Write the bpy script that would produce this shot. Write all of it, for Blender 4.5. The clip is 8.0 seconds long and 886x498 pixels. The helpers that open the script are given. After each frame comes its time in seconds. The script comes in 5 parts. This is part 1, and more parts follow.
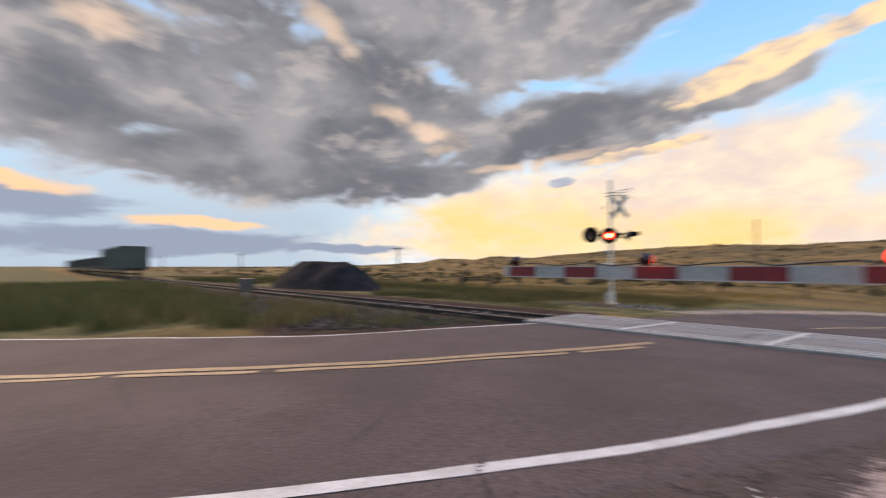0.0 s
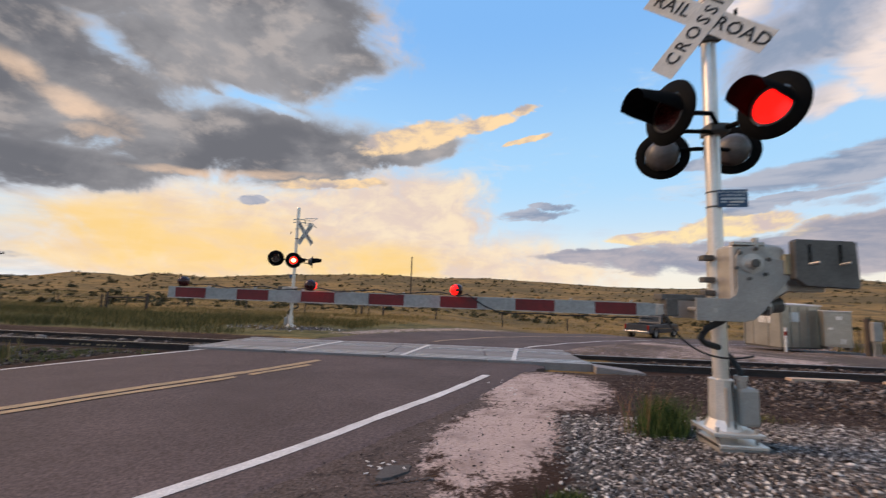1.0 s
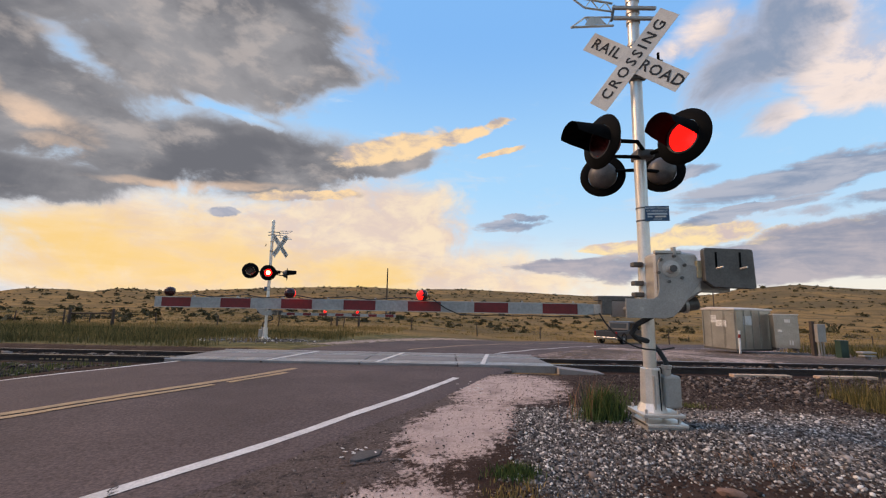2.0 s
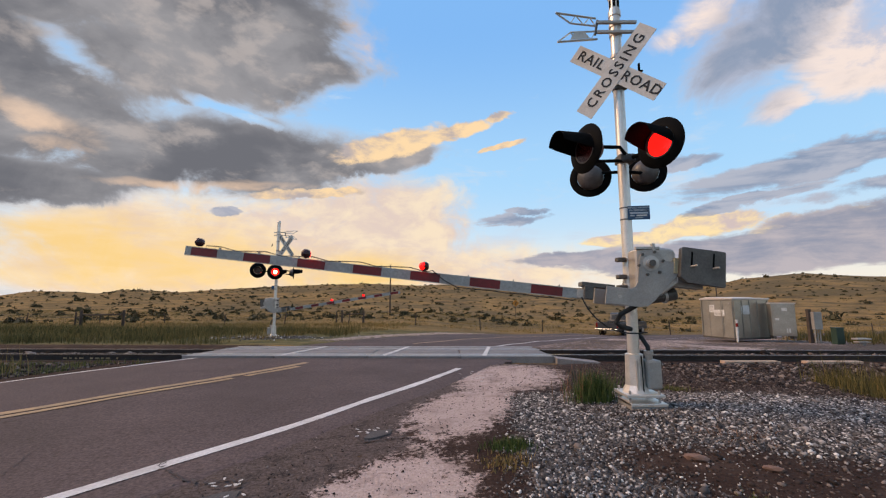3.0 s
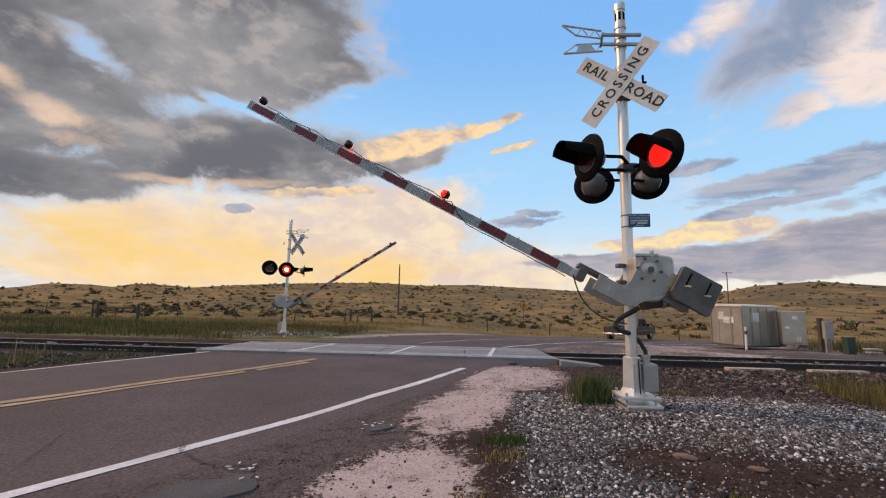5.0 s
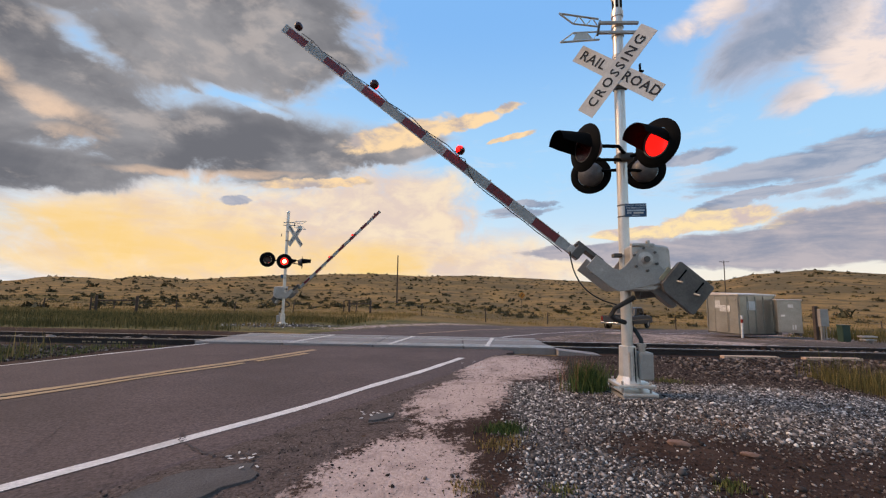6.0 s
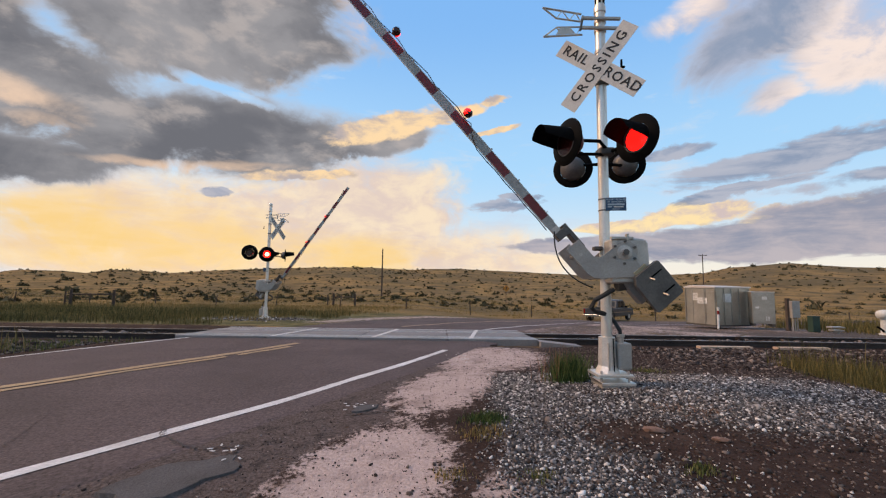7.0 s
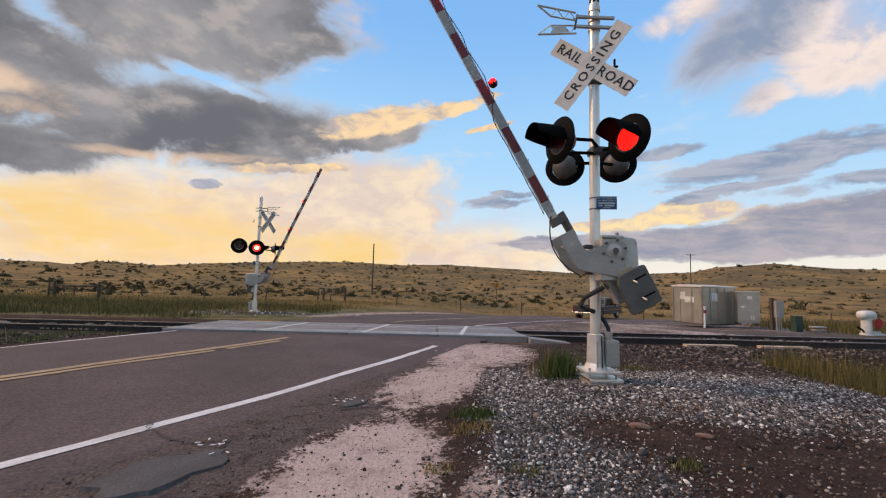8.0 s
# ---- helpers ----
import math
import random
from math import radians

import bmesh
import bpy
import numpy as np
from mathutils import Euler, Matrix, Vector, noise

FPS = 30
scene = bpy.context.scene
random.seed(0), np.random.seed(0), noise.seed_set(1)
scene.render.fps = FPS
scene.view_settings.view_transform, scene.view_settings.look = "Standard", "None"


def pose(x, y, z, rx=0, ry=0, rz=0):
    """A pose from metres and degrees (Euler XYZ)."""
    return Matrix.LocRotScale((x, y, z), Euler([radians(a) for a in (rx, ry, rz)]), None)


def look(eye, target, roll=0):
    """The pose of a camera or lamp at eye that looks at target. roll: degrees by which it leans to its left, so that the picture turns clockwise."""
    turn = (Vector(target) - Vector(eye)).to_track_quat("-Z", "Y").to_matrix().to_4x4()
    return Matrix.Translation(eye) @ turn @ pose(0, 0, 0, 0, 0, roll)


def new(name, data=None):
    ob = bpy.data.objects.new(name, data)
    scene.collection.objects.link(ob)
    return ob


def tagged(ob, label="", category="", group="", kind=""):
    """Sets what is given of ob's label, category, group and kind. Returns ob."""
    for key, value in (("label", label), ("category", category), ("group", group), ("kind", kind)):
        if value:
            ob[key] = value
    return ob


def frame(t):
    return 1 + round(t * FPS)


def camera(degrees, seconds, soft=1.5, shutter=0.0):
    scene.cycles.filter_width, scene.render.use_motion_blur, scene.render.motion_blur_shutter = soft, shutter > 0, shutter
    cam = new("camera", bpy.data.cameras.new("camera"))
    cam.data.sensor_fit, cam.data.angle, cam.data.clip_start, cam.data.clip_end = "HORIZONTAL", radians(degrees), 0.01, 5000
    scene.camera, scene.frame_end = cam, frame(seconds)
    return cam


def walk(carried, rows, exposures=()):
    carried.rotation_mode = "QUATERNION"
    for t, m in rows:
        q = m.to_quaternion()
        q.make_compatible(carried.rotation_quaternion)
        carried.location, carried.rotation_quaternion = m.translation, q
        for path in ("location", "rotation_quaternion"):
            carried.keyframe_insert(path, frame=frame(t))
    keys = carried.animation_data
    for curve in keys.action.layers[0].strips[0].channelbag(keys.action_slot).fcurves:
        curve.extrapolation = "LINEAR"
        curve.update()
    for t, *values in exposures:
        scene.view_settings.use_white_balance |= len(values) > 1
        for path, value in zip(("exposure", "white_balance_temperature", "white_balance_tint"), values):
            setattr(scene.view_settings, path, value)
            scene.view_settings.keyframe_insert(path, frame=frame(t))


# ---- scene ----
cam = camera(93.5, 8.0, soft=1.2, shutter=0.4)
PATH = [
    (0, (-0.181, 0.241, 1.368), (-1.589, 1.659, 1.455), -0.0),
    (0.1, (-0.123, 0.215, 1.374), (-1.359, 1.785, 1.466), 0.6),
    (0.2, (-0.077, 0.2, 1.371), (-1.154, 1.882, 1.476), 0.8),
    (0.3, (-0.063, 0.183, 1.37), (-1.008, 1.942, 1.486), 1.1),
    (0.4, (-0.031, 0.142, 1.37), (-0.797, 1.985, 1.503), 0.9),
    (0.5, (0.006, 0.119, 1.374), (-0.618, 2.014, 1.518), 1.1),
    (0.7, (0.04, 0.047, 1.377), (-0.34, 2.003, 1.55), 1.6),
    (1, (0.116, -0.109, 1.376), (-0.014, 1.874, 1.599), 2.0),
    (1.5, (0.223, -0.362, 1.323), (0.196, 1.617, 1.61), 1.7),
    (3, (0.27, -1.046, 1.302), (0.242, 0.937, 1.559), -0.0),
    (3.5, (0.34, -1.184, 1.302), (0.292, 0.798, 1.562), 0.3),
    (4, (0.33, -1.225, 1.297), (0.266, 0.757, 1.556), 0.8),
    (4.5, (0.317, -1.242, 1.303), (0.244, 0.738, 1.571), 1.3),
    (6, (0.334, -1.255, 1.307), (0.27, 0.732, 1.522), 0.9),
    (6.5, (0.349, -1.275, 1.301), (0.329, 0.715, 1.498), 0.7),
    (7, (0.351, -1.283, 1.298), (0.359, 0.709, 1.482), 0.8),
    (7.5, (0.352, -1.284, 1.297), (0.384, 0.708, 1.47), 1.1),
    (8, (0.348, -1.289, 1.298), (0.398, 0.704, 1.464), 1.5),
]
walk(cam, [(t, look(eye, target, roll)) for t, eye, target, roll in PATH], [(0, 0.24), (0.5, 0.16), (1.2, 0.0), (8, 0.0)])


# ---- light and sky ----
def sky_world():
    w = bpy.data.worlds.new("dusk_sky")
    scene.world = w
    w.use_nodes = True
    nt = w.node_tree
    nt.nodes.clear()
    N, L = nt.nodes.new, nt.links.new

    def val(v, sock):
        if isinstance(v, (int, float)):
            sock.default_value = v
        else:
            L(v, sock)

    def m(op, a, b=0.0, c=None, clamp=False):
        n = N("ShaderNodeMath")
        n.operation, n.use_clamp = op, clamp
        val(a, n.inputs[0]), val(b, n.inputs[1])
        if c is not None:
            val(c, n.inputs[2])
        return n.outputs[0]

    def ramp(x, lo, hi):
        n = N("ShaderNodeMapRange")
        n.interpolation_type = "SMOOTHSTEP"
        val(x, n.inputs[0]), val(lo, n.inputs[1]), val(hi, n.inputs[2])
        return n.outputs[0]

    def mix(f, a, b, mode="MIX"):
        n = N("ShaderNodeMix")
        n.data_type, n.blend_type, n.clamp_factor = "RGBA", mode, True
        val(f, n.inputs["Factor"])
        for v, s in ((a, n.inputs[6]), (b, n.inputs[7])):
            if isinstance(v, tuple):
                s.default_value = (*v, 1)
            else:
                L(v, s)
        return n.outputs[2]

    def fbm(vec, scale, detail=7.0, rough=0.55, distort=0.0):
        n = N("ShaderNodeTexNoise")
        L(vec, n.inputs["Vector"])
        n.inputs["Scale"].default_value, n.inputs["Detail"].default_value = scale, detail
        n.inputs["Roughness"].default_value, n.inputs["Distortion"].default_value = rough, distort
        return n.outputs["Fac"]

    tc = N("ShaderNodeTexCoord")
    sep = N("ShaderNodeSeparateXYZ")
    L(tc.outputs["Generated"], sep.inputs[0])
    x, y, z = sep.outputs

    def stretched(kz, dx=0.0, dz=0.0):
        """The view direction with its height stretched, so that cloud texture lies flat."""
        c = N("ShaderNodeCombineXYZ")
        L(m("ADD", x, dx), c.inputs[0]), L(y, c.inputs[1]), L(m("ADD", m("MULTIPLY", z, kz), dz), c.inputs[2])
        return c.outputs[0]

    flat, flatter, shifted = stretched(1.9), stretched(4.5), stretched(1.9, -0.03, 0.06)
    n1, n1s = fbm(flat, 4.2, 8.0, 0.56, 0.3), fbm(shifted, 4.2, 8.0, 0.56, 0.3)
    n2, n2s = fbm(flat, 15.0, 6.0, 0.6, 0.4), fbm(shifted, 15.0, 6.0, 0.6, 0.4)
    n3 = fbm(flatter, 5.0, 7.0, 0.6, 0.5)
    wisp = fbm(stretched(1.5), 7.0, 8.0, 0.62, 0.5)
    tone = fbm(flat, 2.6, 4.0, 0.5, 0.2)
    az = m("ADD", m("MULTIPLY", m("ARCTAN2", x, y), 57.2958), m("MULTIPLY", m("SUBTRACT", n1s, 0.5), 12.0))
    el = m("MULTIPLY", m("ARCSINE", m("MAXIMUM", m("MINIMUM", z, 1.0), -1.0)), 57.2958)
    elw = m("ADD", el, m("MULTIPLY", m("SUBTRACT", wisp, 0.5), 3.0))

    def bank(a, e, ra, re, tilt=0.0):
        """A cloud bank round azimuth a and elevation e, in degrees, leaning by tilt: 1 inside, 0 at its rim."""
        c, s = math.cos(radians(tilt)), math.sin(radians(tilt))
        da, de = m("SUBTRACT", az, a), m("SUBTRACT", elw, e)
        u = m("DIVIDE", m("ADD", m("MULTIPLY", da, c), m("MULTIPLY", de, s)), ra)
        v = m("DIVIDE", m("SUBTRACT", m("MULTIPLY", de, c), m("MULTIPLY", da, s)), re)
        return m("SUBTRACT", 1.0, m("ADD", m("MULTIPLY", u, u), m("MULTIPLY", v, v)))

    def field(banks):
        f = bank(*banks[0])
        for k in banks[1:]:
            f = m("MAXIMUM", f, bank(*k))
        return m("MAXIMUM", f, -1.2)

    def plus(*terms):
        out = None
        for value, mean, k in terms:
            t = m("MULTIPLY", m("SUBTRACT", value, mean), k)
            out = t if out is None else m("ADD", out, t)
        return out

    # clear sky: blue above, paler below, cream at the horizon
    sky = N("ShaderNodeTexSky")
    sky.sky_type, sky.sun_disc = "NISHITA", False
    sky.sun_elevation, sky.sun_rotation = radians(6), radians(-33)
    col = mix(ramp(el, 2.0, 17.0), (0.72, 0.82, 0.88), (0.40, 0.68, 0.97))
    col = mix(ramp(el, 14.0, 36.0), col, (0.22, 0.48, 0.90))
    col = mix(0.008, col, sky.outputs[0])
    col = mix(ramp(plus((n3, 0.5, 1.6), (wisp, 0.5, 1.0), (el, 20.0, -0.012)), 0.10, 0.55), col, (0.60, 0.72, 0.86))
    col = mix(m("MULTIPLY", ramp(el, 10.0, 1.5), ramp(az, -5.0, 12.0)), col, (0.93, 0.87, 0.76))
    col = mix(m("MULTIPLY", m("MULTIPLY", ramp(az, -44.0, -64.0), ramp(el, 16.0, 5.0)), 0.8), col, (0.40, 0.48, 0.58))
    # warm haze over the set sun, ragged at its upper rim
    haze = field([(-26, 5, 28, 9.5), (-9, 10.5, 14, 8.0), (-20, 4, 40, 6.0)])
    wide = ramp(plus((haze, 0.0, 0.7), (wisp, 0.5, 1.5), (n1, 0.5, 0.6)), -0.12, 0.42)
    pink = mix(ramp(plus((wisp, 0.5, 1.0), (n2, 0.5, 0.7)), -0.16, 0.16), (0.80, 0.62, 0.52), (0.98, 0.78, 0.55))
    gold = ramp(plus((field([(-34, 5.0, 19, 5.5), (-14, 4.5, 14, 3.0)]), 0.0, 0.6), (wisp, 0.5, 1.4), (n3, 0.5, 1.2)), -0.25, 0.85)
    col = mix(m("MULTIPLY", wide, 0.92), col, mix(gold, pink, (1.0, 0.66, 0.22)))
    # low strata: blue-grey bands with pink light on them
    low = field([(-78, 3.0, 22, 1.9, 1), (-95, 6.5, 14, 1.8, 0), (-58, 2.5, 8, 0.8, 0)])
    col = mix(ramp(plus((low, 0.0, 0.5), (n3, 0.5, 1.1)), -0.02, 0.3), col, (0.30, 0.34, 0.44))
    low = field([(-75, 5.4, 9, 0.9, 0), (-95, 8.5, 10, 1.0, -3), (-84, 13.2, 6, 1.0, -12)])
    col = mix(ramp(plus((low, 0.0, 0.5), (n3, 0.5, 1.0)), 0.0, 0.35), col, (0.96, 0.62, 0.36))
    crown = field([(31.5, 9.2, 7.0, 1.5, 2), (24, 8.0, 5, 0.8, 0), (43, 8.0, 7, 1.6, 0), (62, 8.5, 10, 1.5, 0)])
    col = mix(ramp(plus((crown, 0.0, 0.55), (n1, 0.5, 0.7), (n2, 0.5, 1.1)), -0.04, 0.24), col, mix(ramp(n2, 0.38, 0.62), (0.66, 0.54, 0.52), (1.0, 0.78, 0.44)))
    shelf = field([(38, 5.6, 23, 2.3, 1), (17, 5.9, 9, 1.0, 2), (48, 8.2, 12, 2.0, 2), (80, 7, 30, 4, 0)])
    shade = mix(ramp(plus((n3, 0.5, 1.2), (n2, 0.5, 0.5)), -0.15, 0.2), (0.30, 0.32, 0.41), (0.52, 0.47, 0.50))
    col = mix(ramp(plus((shelf, 0.0, 0.55), (n3, 0.5, 1.4), (n2, 0.5, 0.5)), -0.06, 0.26), col, shade)
    # thin grey streaks
    thin = field([(41, 14.2, 13, 1.7, 6), (35, 11.3, 8, 0.7, 9), (9.5, 11.2, 5.0, 0.7, 6), (12, 12.3, 2.2, 0.5, 3), (28, 16.6, 5, 0.7, 5), (52, 11.5, 12, 1.0, 3), (-31.5, 11.2, 2.2, 0.6, 3)])
    col = mix(m("MULTIPLY", ramp(plus((thin, 0.0, 0.5), (n3, 0.5, 1.8), (n2, 0.5, 0.6)), -0.05, 0.32), 0.92), col, mix(ramp(n3, 0.42, 0.6), (0.25, 0.30, 0.42), (0.46, 0.47, 0.55)))
    # high broken cloud
    high = field([(36.5, 26.5, 7.5, 5.5, 30), (42, 29, 9, 4.5, 30), (33, 31.5, 6, 2.5, 20), (46, 24, 5, 5, 35), (39, 20.8, 4, 1.8, 20), (60, 30, 14, 7, 10)])
    hd = plus((high, 0.0, 0.5), (n1, 0.5, 1.2), (wisp, 0.5, 0.9))
    core = ramp(plus((field([(36, 26.0, 7.0, 5.0, 30), (40, 29.0, 7, 4, 30)]), 0.0, 0.3), (wisp, 0.5, 1.6), (n1, 0.5, 0.8)), -0.25, 0.45)
    col = mix(m("MULTIPLY", ramp(hd, -0.14, 0.42), 0.93), col, mix(core, mix(ramp(wisp, 0.42, 0.6), (0.60, 0.58, 0.66), (0.98, 0.80, 0.70)), (0.27, 0.32, 0.43)))
    # the broad grey deck, torn by gaps that let the blue through
    deck = field([(-27, 32.5, 18, 9.5, 0), (-50, 19, 18, 9, 0), (-30, 17.8, 22, 5.6, 5), (-11, 18.9, 11, 2.4, 9), (-62, 21, 28, 12, 0), (-90, 20, 28, 9.5, 0), (-68, 12.5, 28, 5.0, 0),
                  (-48, 11.8, 13, 2.6, 6), (-80, 36, 50, 11, 0), (-52, 32, 18, 8, 0), (-39, 26, 12, 4.5, 0), (150, 42, 90, 20, 0)])
    holes = field([(-34, 24.0, 12, 0.8, -10), (-14, 26.5, 6, 2.0, 6), (-71, 21.5, 4, 1.8, -25), (-59, 18, 5, 1.3, -25), (-46, 25, 4, 1.6, -20)])
    dd = m("SUBTRACT", plus((deck, 0.0, 0.5), (n1, 0.5, 0.9), (wisp, 0.5, 0.7)), m("MULTIPLY", m("MAXIMUM", m("ADD", holes, m("MULTIPLY", m("SUBTRACT", wisp, 0.5), 4.5)), 0.0), 0.20))
    cover, thick = ramp(dd, -0.10, 0.24), ramp(dd, 0.02, 0.30)
    side = plus((m("SUBTRACT", n1, n1s), 0.0, 2.6), (m("SUBTRACT", n2, n2s), 0.0, 1.0))
    grey = mix(ramp(plus((tone, 0.5, 1.3), (n1, 0.5, 0.9), (wisp, 0.5, 0.6)), -0.22, 0.26), (0.16, 0.163, 0.185), (0.34, 0.33, 0.345))
    body = mix(thick, (0.52, 0.53, 0.58), grey)
    body = mix(m("MULTIPLY", ramp(side, 0.05, 0.55), 0.45), body, (0.60, 0.52, 0.48))
    flush = field([(-61, 29.5, 8, 2.2, -35), (-52, 20.2, 3, 1.6, -20), (-44, 15.6, 4, 1.3, 0), (-46, 18, 7, 1.6, -12), (-85, 25, 5, 2, -10), (-13, 33, 4, 3, -40), (-30, 14.2, 14, 0.7, 6)])
    body = mix(m("MULTIPLY", ramp(plus((flush, 0.0, 0.5), (wisp, 0.5, 1.0), (n2, 0.5, 0.4)), 0.05, 0.75), 0.80), body, (0.93, 0.66, 0.47))
    col = mix(cover, col, body)
    # heaped cloud along the deck's rim, lit peach by the low sun
    heap = field([(-9, 21.3, 10.5, 1.9, 14), (0, 23.4, 5, 1.1, 14), (5.5, 24.9, 2.8, 0.6, 8), (7.2, 21.2, 3.6, 0.55, 14), (-19, 14.2, 9, 0.8, 6)])
    hp = plus((heap, 0.0, 0.55), (n1, 0.5, 0.8), (n2, 0.5, 1.0))
    lit = mix(ramp(plus((side, 0.0, 0.8), (n2, 0.5, 0.5)), -0.3, 0.25), (0.50, 0.43, 0.42), (1.0, 0.72, 0.42))
    col = mix(ramp(hp, -0.06, 0.28), col, lit)
    bg = N("ShaderNodeBackground")
    L(col, bg.inputs[0])
    bg.inputs[1].default_value = 1.0
    out = N("ShaderNodeOutputWorld")
    L(bg.outputs[0], out.inputs[0])


sky_world()
sun = new("sun", bpy.data.lights.new("sun", "SUN"))
sun.data.energy, sun.data.angle, sun.data.color = 2.8, radians(26), (1.0, 0.65, 0.40)
sun.matrix_world = look((-26, 5, 20), (0, 4, 0))


# ---- materials ----
def material(name, base, rough=0.6, metal=0.0, vary=0.25, scale=3.0, fine=60.0, bump=0.15, second=None, coords="Object", stain=None, spec=None, per_piece=0.0):
    """Base colour broken up by a large and a fine noise, with fine relief; second: a colour for the patches."""
    mat = bpy.data.materials.new(name)
    mat.use_nodes = True
    nt = mat.node_tree
    N, L = nt.nodes.new, nt.links.new
    b = nt.nodes["Principled BSDF"]
    b.inputs["Roughness"].default_value, b.inputs["Metallic"].default_value = rough, metal
    if spec is not None:
        b.inputs["Specular IOR Level"].default_value = spec
    tc = N("ShaderNodeTexCoord")

    def noise_node(s, d=4.0):
        n = N("ShaderNodeTexNoise")
        n.inputs["Scale"].default_value, n.inputs["Detail"].default_value, n.inputs["Roughness"].default_value = s, d, 0.6
        L(tc.outputs[coords], n.inputs["Vector"])
        return n.outputs["Fac"]

    big, small = noise_node(scale), noise_node(fine, 3.0)
    rng = N("ShaderNodeMapRange")
    L(big, rng.inputs[0])
    rng.inputs[1].default_value, rng.inputs[2].default_value = 0.35, 0.65
    mx = N("ShaderNodeMix")
    mx.data_type = "RGBA"
    L(rng.outputs[0], mx.inputs["Factor"])
    mx.inputs[6].default_value = (*base, 1)
    mx.inputs[7].default_value = (*(second or [c * (1 - vary) for c in base]), 1)
    f2 = N("ShaderNodeMapRange")
    L(small, f2.inputs[0])
    f2.inputs[1].default_value, f2.inputs[2].default_value, f2.inputs[3].default_value, f2.inputs[4].default_value = 0.3, 0.7, 1 - vary * 0.7, 1 + vary * 0.7
    hsv = N("ShaderNodeHueSaturation")
    L(mx.outputs[2], hsv.inputs["Color"])
    if per_piece:
        oi = N("ShaderNodeObjectInfo")
        pr = N("ShaderNodeMapRange")
        L(oi.outputs["Random"], pr.inputs[0])
        pr.inputs[3].default_value, pr.inputs[4].default_value = 1 - per_piece, 1 + per_piece
        mu = N("ShaderNodeMath")
        mu.operation = "MULTIPLY"
        L(f2.outputs[0], mu.inputs[0]), L(pr.outputs[0], mu.inputs[1])
        L(mu.outputs[0], hsv.inputs["Value"])
    else:
        L(f2.outputs[0], hsv.inputs["Value"])
    L(hsv.outputs[0], b.inputs["Base Color"])
    rr = N("ShaderNodeMapRange")
    L(small, rr.inputs[0])
    rr.inputs[3].default_value, rr.inputs[4].default_value = max(0.05, rough - 0.12), min(1, rough + 0.12)
    L(rr.outputs[0], b.inputs["Roughness"])
    if bump:
        bp = N("ShaderNodeBump")
        bp.inputs["Strength"].default_value, bp.inputs["Distance"].default_value = bump, 0.02
        L(small, bp.inputs["Height"])
        L(bp.outputs[0], b.inputs["Normal"])
    return mat


def island_material(name, ramp_cols, rough=0.85, sheen=0.0):
    """A material whose colour differs from piece to piece of a joined mesh."""
    mat = bpy.data.materials.new(name)
    mat.use_nodes = True
    nt = mat.node_tree
    b = nt.nodes["Principled BSDF"]
    g = nt.nodes.new("ShaderNodeNewGeometry")
    r = nt.nodes.new("ShaderNodeValToRGB")
    el = r.color_ramp.elements
    while len(el) < len(ramp_cols):
        el.new(0.5)
    for i, c in enumerate(ramp_cols):
        el[i].position, el[i].color = i / (len(ramp_cols) - 1), (*c, 1)
    nt.links.new(g.outputs["Random Per Island"], r.inputs[0])
    nt.links.new(r.outputs[0], b.inputs["Base Color"])
    b.inputs["Roughness"].default_value = rough
    b.inputs["Specular IOR Level"].default_value = 0.2
    return mat


def glowing(name, colour, strength):
    mat = bpy.data.materials.new(name)
    mat.use_nodes = True
    b = mat.node_tree.nodes["Principled BSDF"]
    b.inputs["Base Color"].default_value = (*colour, 1)
    b.inputs["Emission Color"].default_value = (*colour, 1)
    b.inputs["Emission Strength"].default_value = strength
    b.inputs["Roughness"].default_value = 0.25
    return mat


M_GALV = material("galvanised_steel", (0.52, 0.475, 0.43), 0.42, 0.55, 0.22, 5.0, 90.0, 0.06)
M_ALU = material("aluminium_mast", (0.80, 0.74, 0.67), 0.36, 0.6, 0.16, 4.0, 80.0, 0.04)
M_ALU_PAINT = material("grey_painted_casting", (0.40, 0.365, 0.325), 0.5, 0.25, 0.18, 4.0, 70.0, 0.06)
M_DARK_STEEL = material("dark_weathered_plate", (0.14, 0.127, 0.115), 0.5, 0.45, 0.3, 5.0, 60.0, 0.08)
M_BLACK = material("black_enamel", (0.006, 0.006, 0.006), 0.7, 0.0, 0.3, 6.0, 60.0, 0.0, spec=0.06)
M_HOOD = material("black_visor_paint", (0.017, 0.016, 0.016), 0.75, 0.0, 0.3, 6.0, 60.0, 0.0, spec=0.05)
M_DOME = material("grey_lamp_housing", (0.12, 0.11, 0.105), 0.45, 0.1, 0.3, 6.0, 60.0, 0.04)
M_WHITE = material("white_sign_sheeting", (0.70, 0.66, 0.60), 0.5, 0.0, 0.16, 5.0, 50.0, 0.03)
M_LETTER = material("black_sign_lettering", (0.02, 0.02, 0.02), 0.6)
M_BLUE = material("blue_sign_sheeting", (0.015, 0.07, 0.16), 0.4, 0.0, 0.2, 8.0, 60.0, 0.02)
M_BLUETEXT = material("pale_sign_lettering", (0.55, 0.62, 0.66), 0.5)
M_RED = material("red_arm_sheeting", (0.17, 0.008, 0.010), 0.4, 0.0, 0.3, 6.0, 40.0, 0.03)
M_GREYW = material("white_arm_sheeting", (0.36, 0.36, 0.34), 0.45, 0.0, 0.22, 6.0, 40.0, 0.03)
M_RUBBER = material("black_cable_rubber", (0.018, 0.018, 0.018), 0.6)
M_LAMP_ON = glowing("lit_red_lens", (1.0, 0.006, 0.004), 2.8)
M_LAMP_HOT = glowing("lit_lamp_core", (1.0, 0.50, 0.22), 7.0)
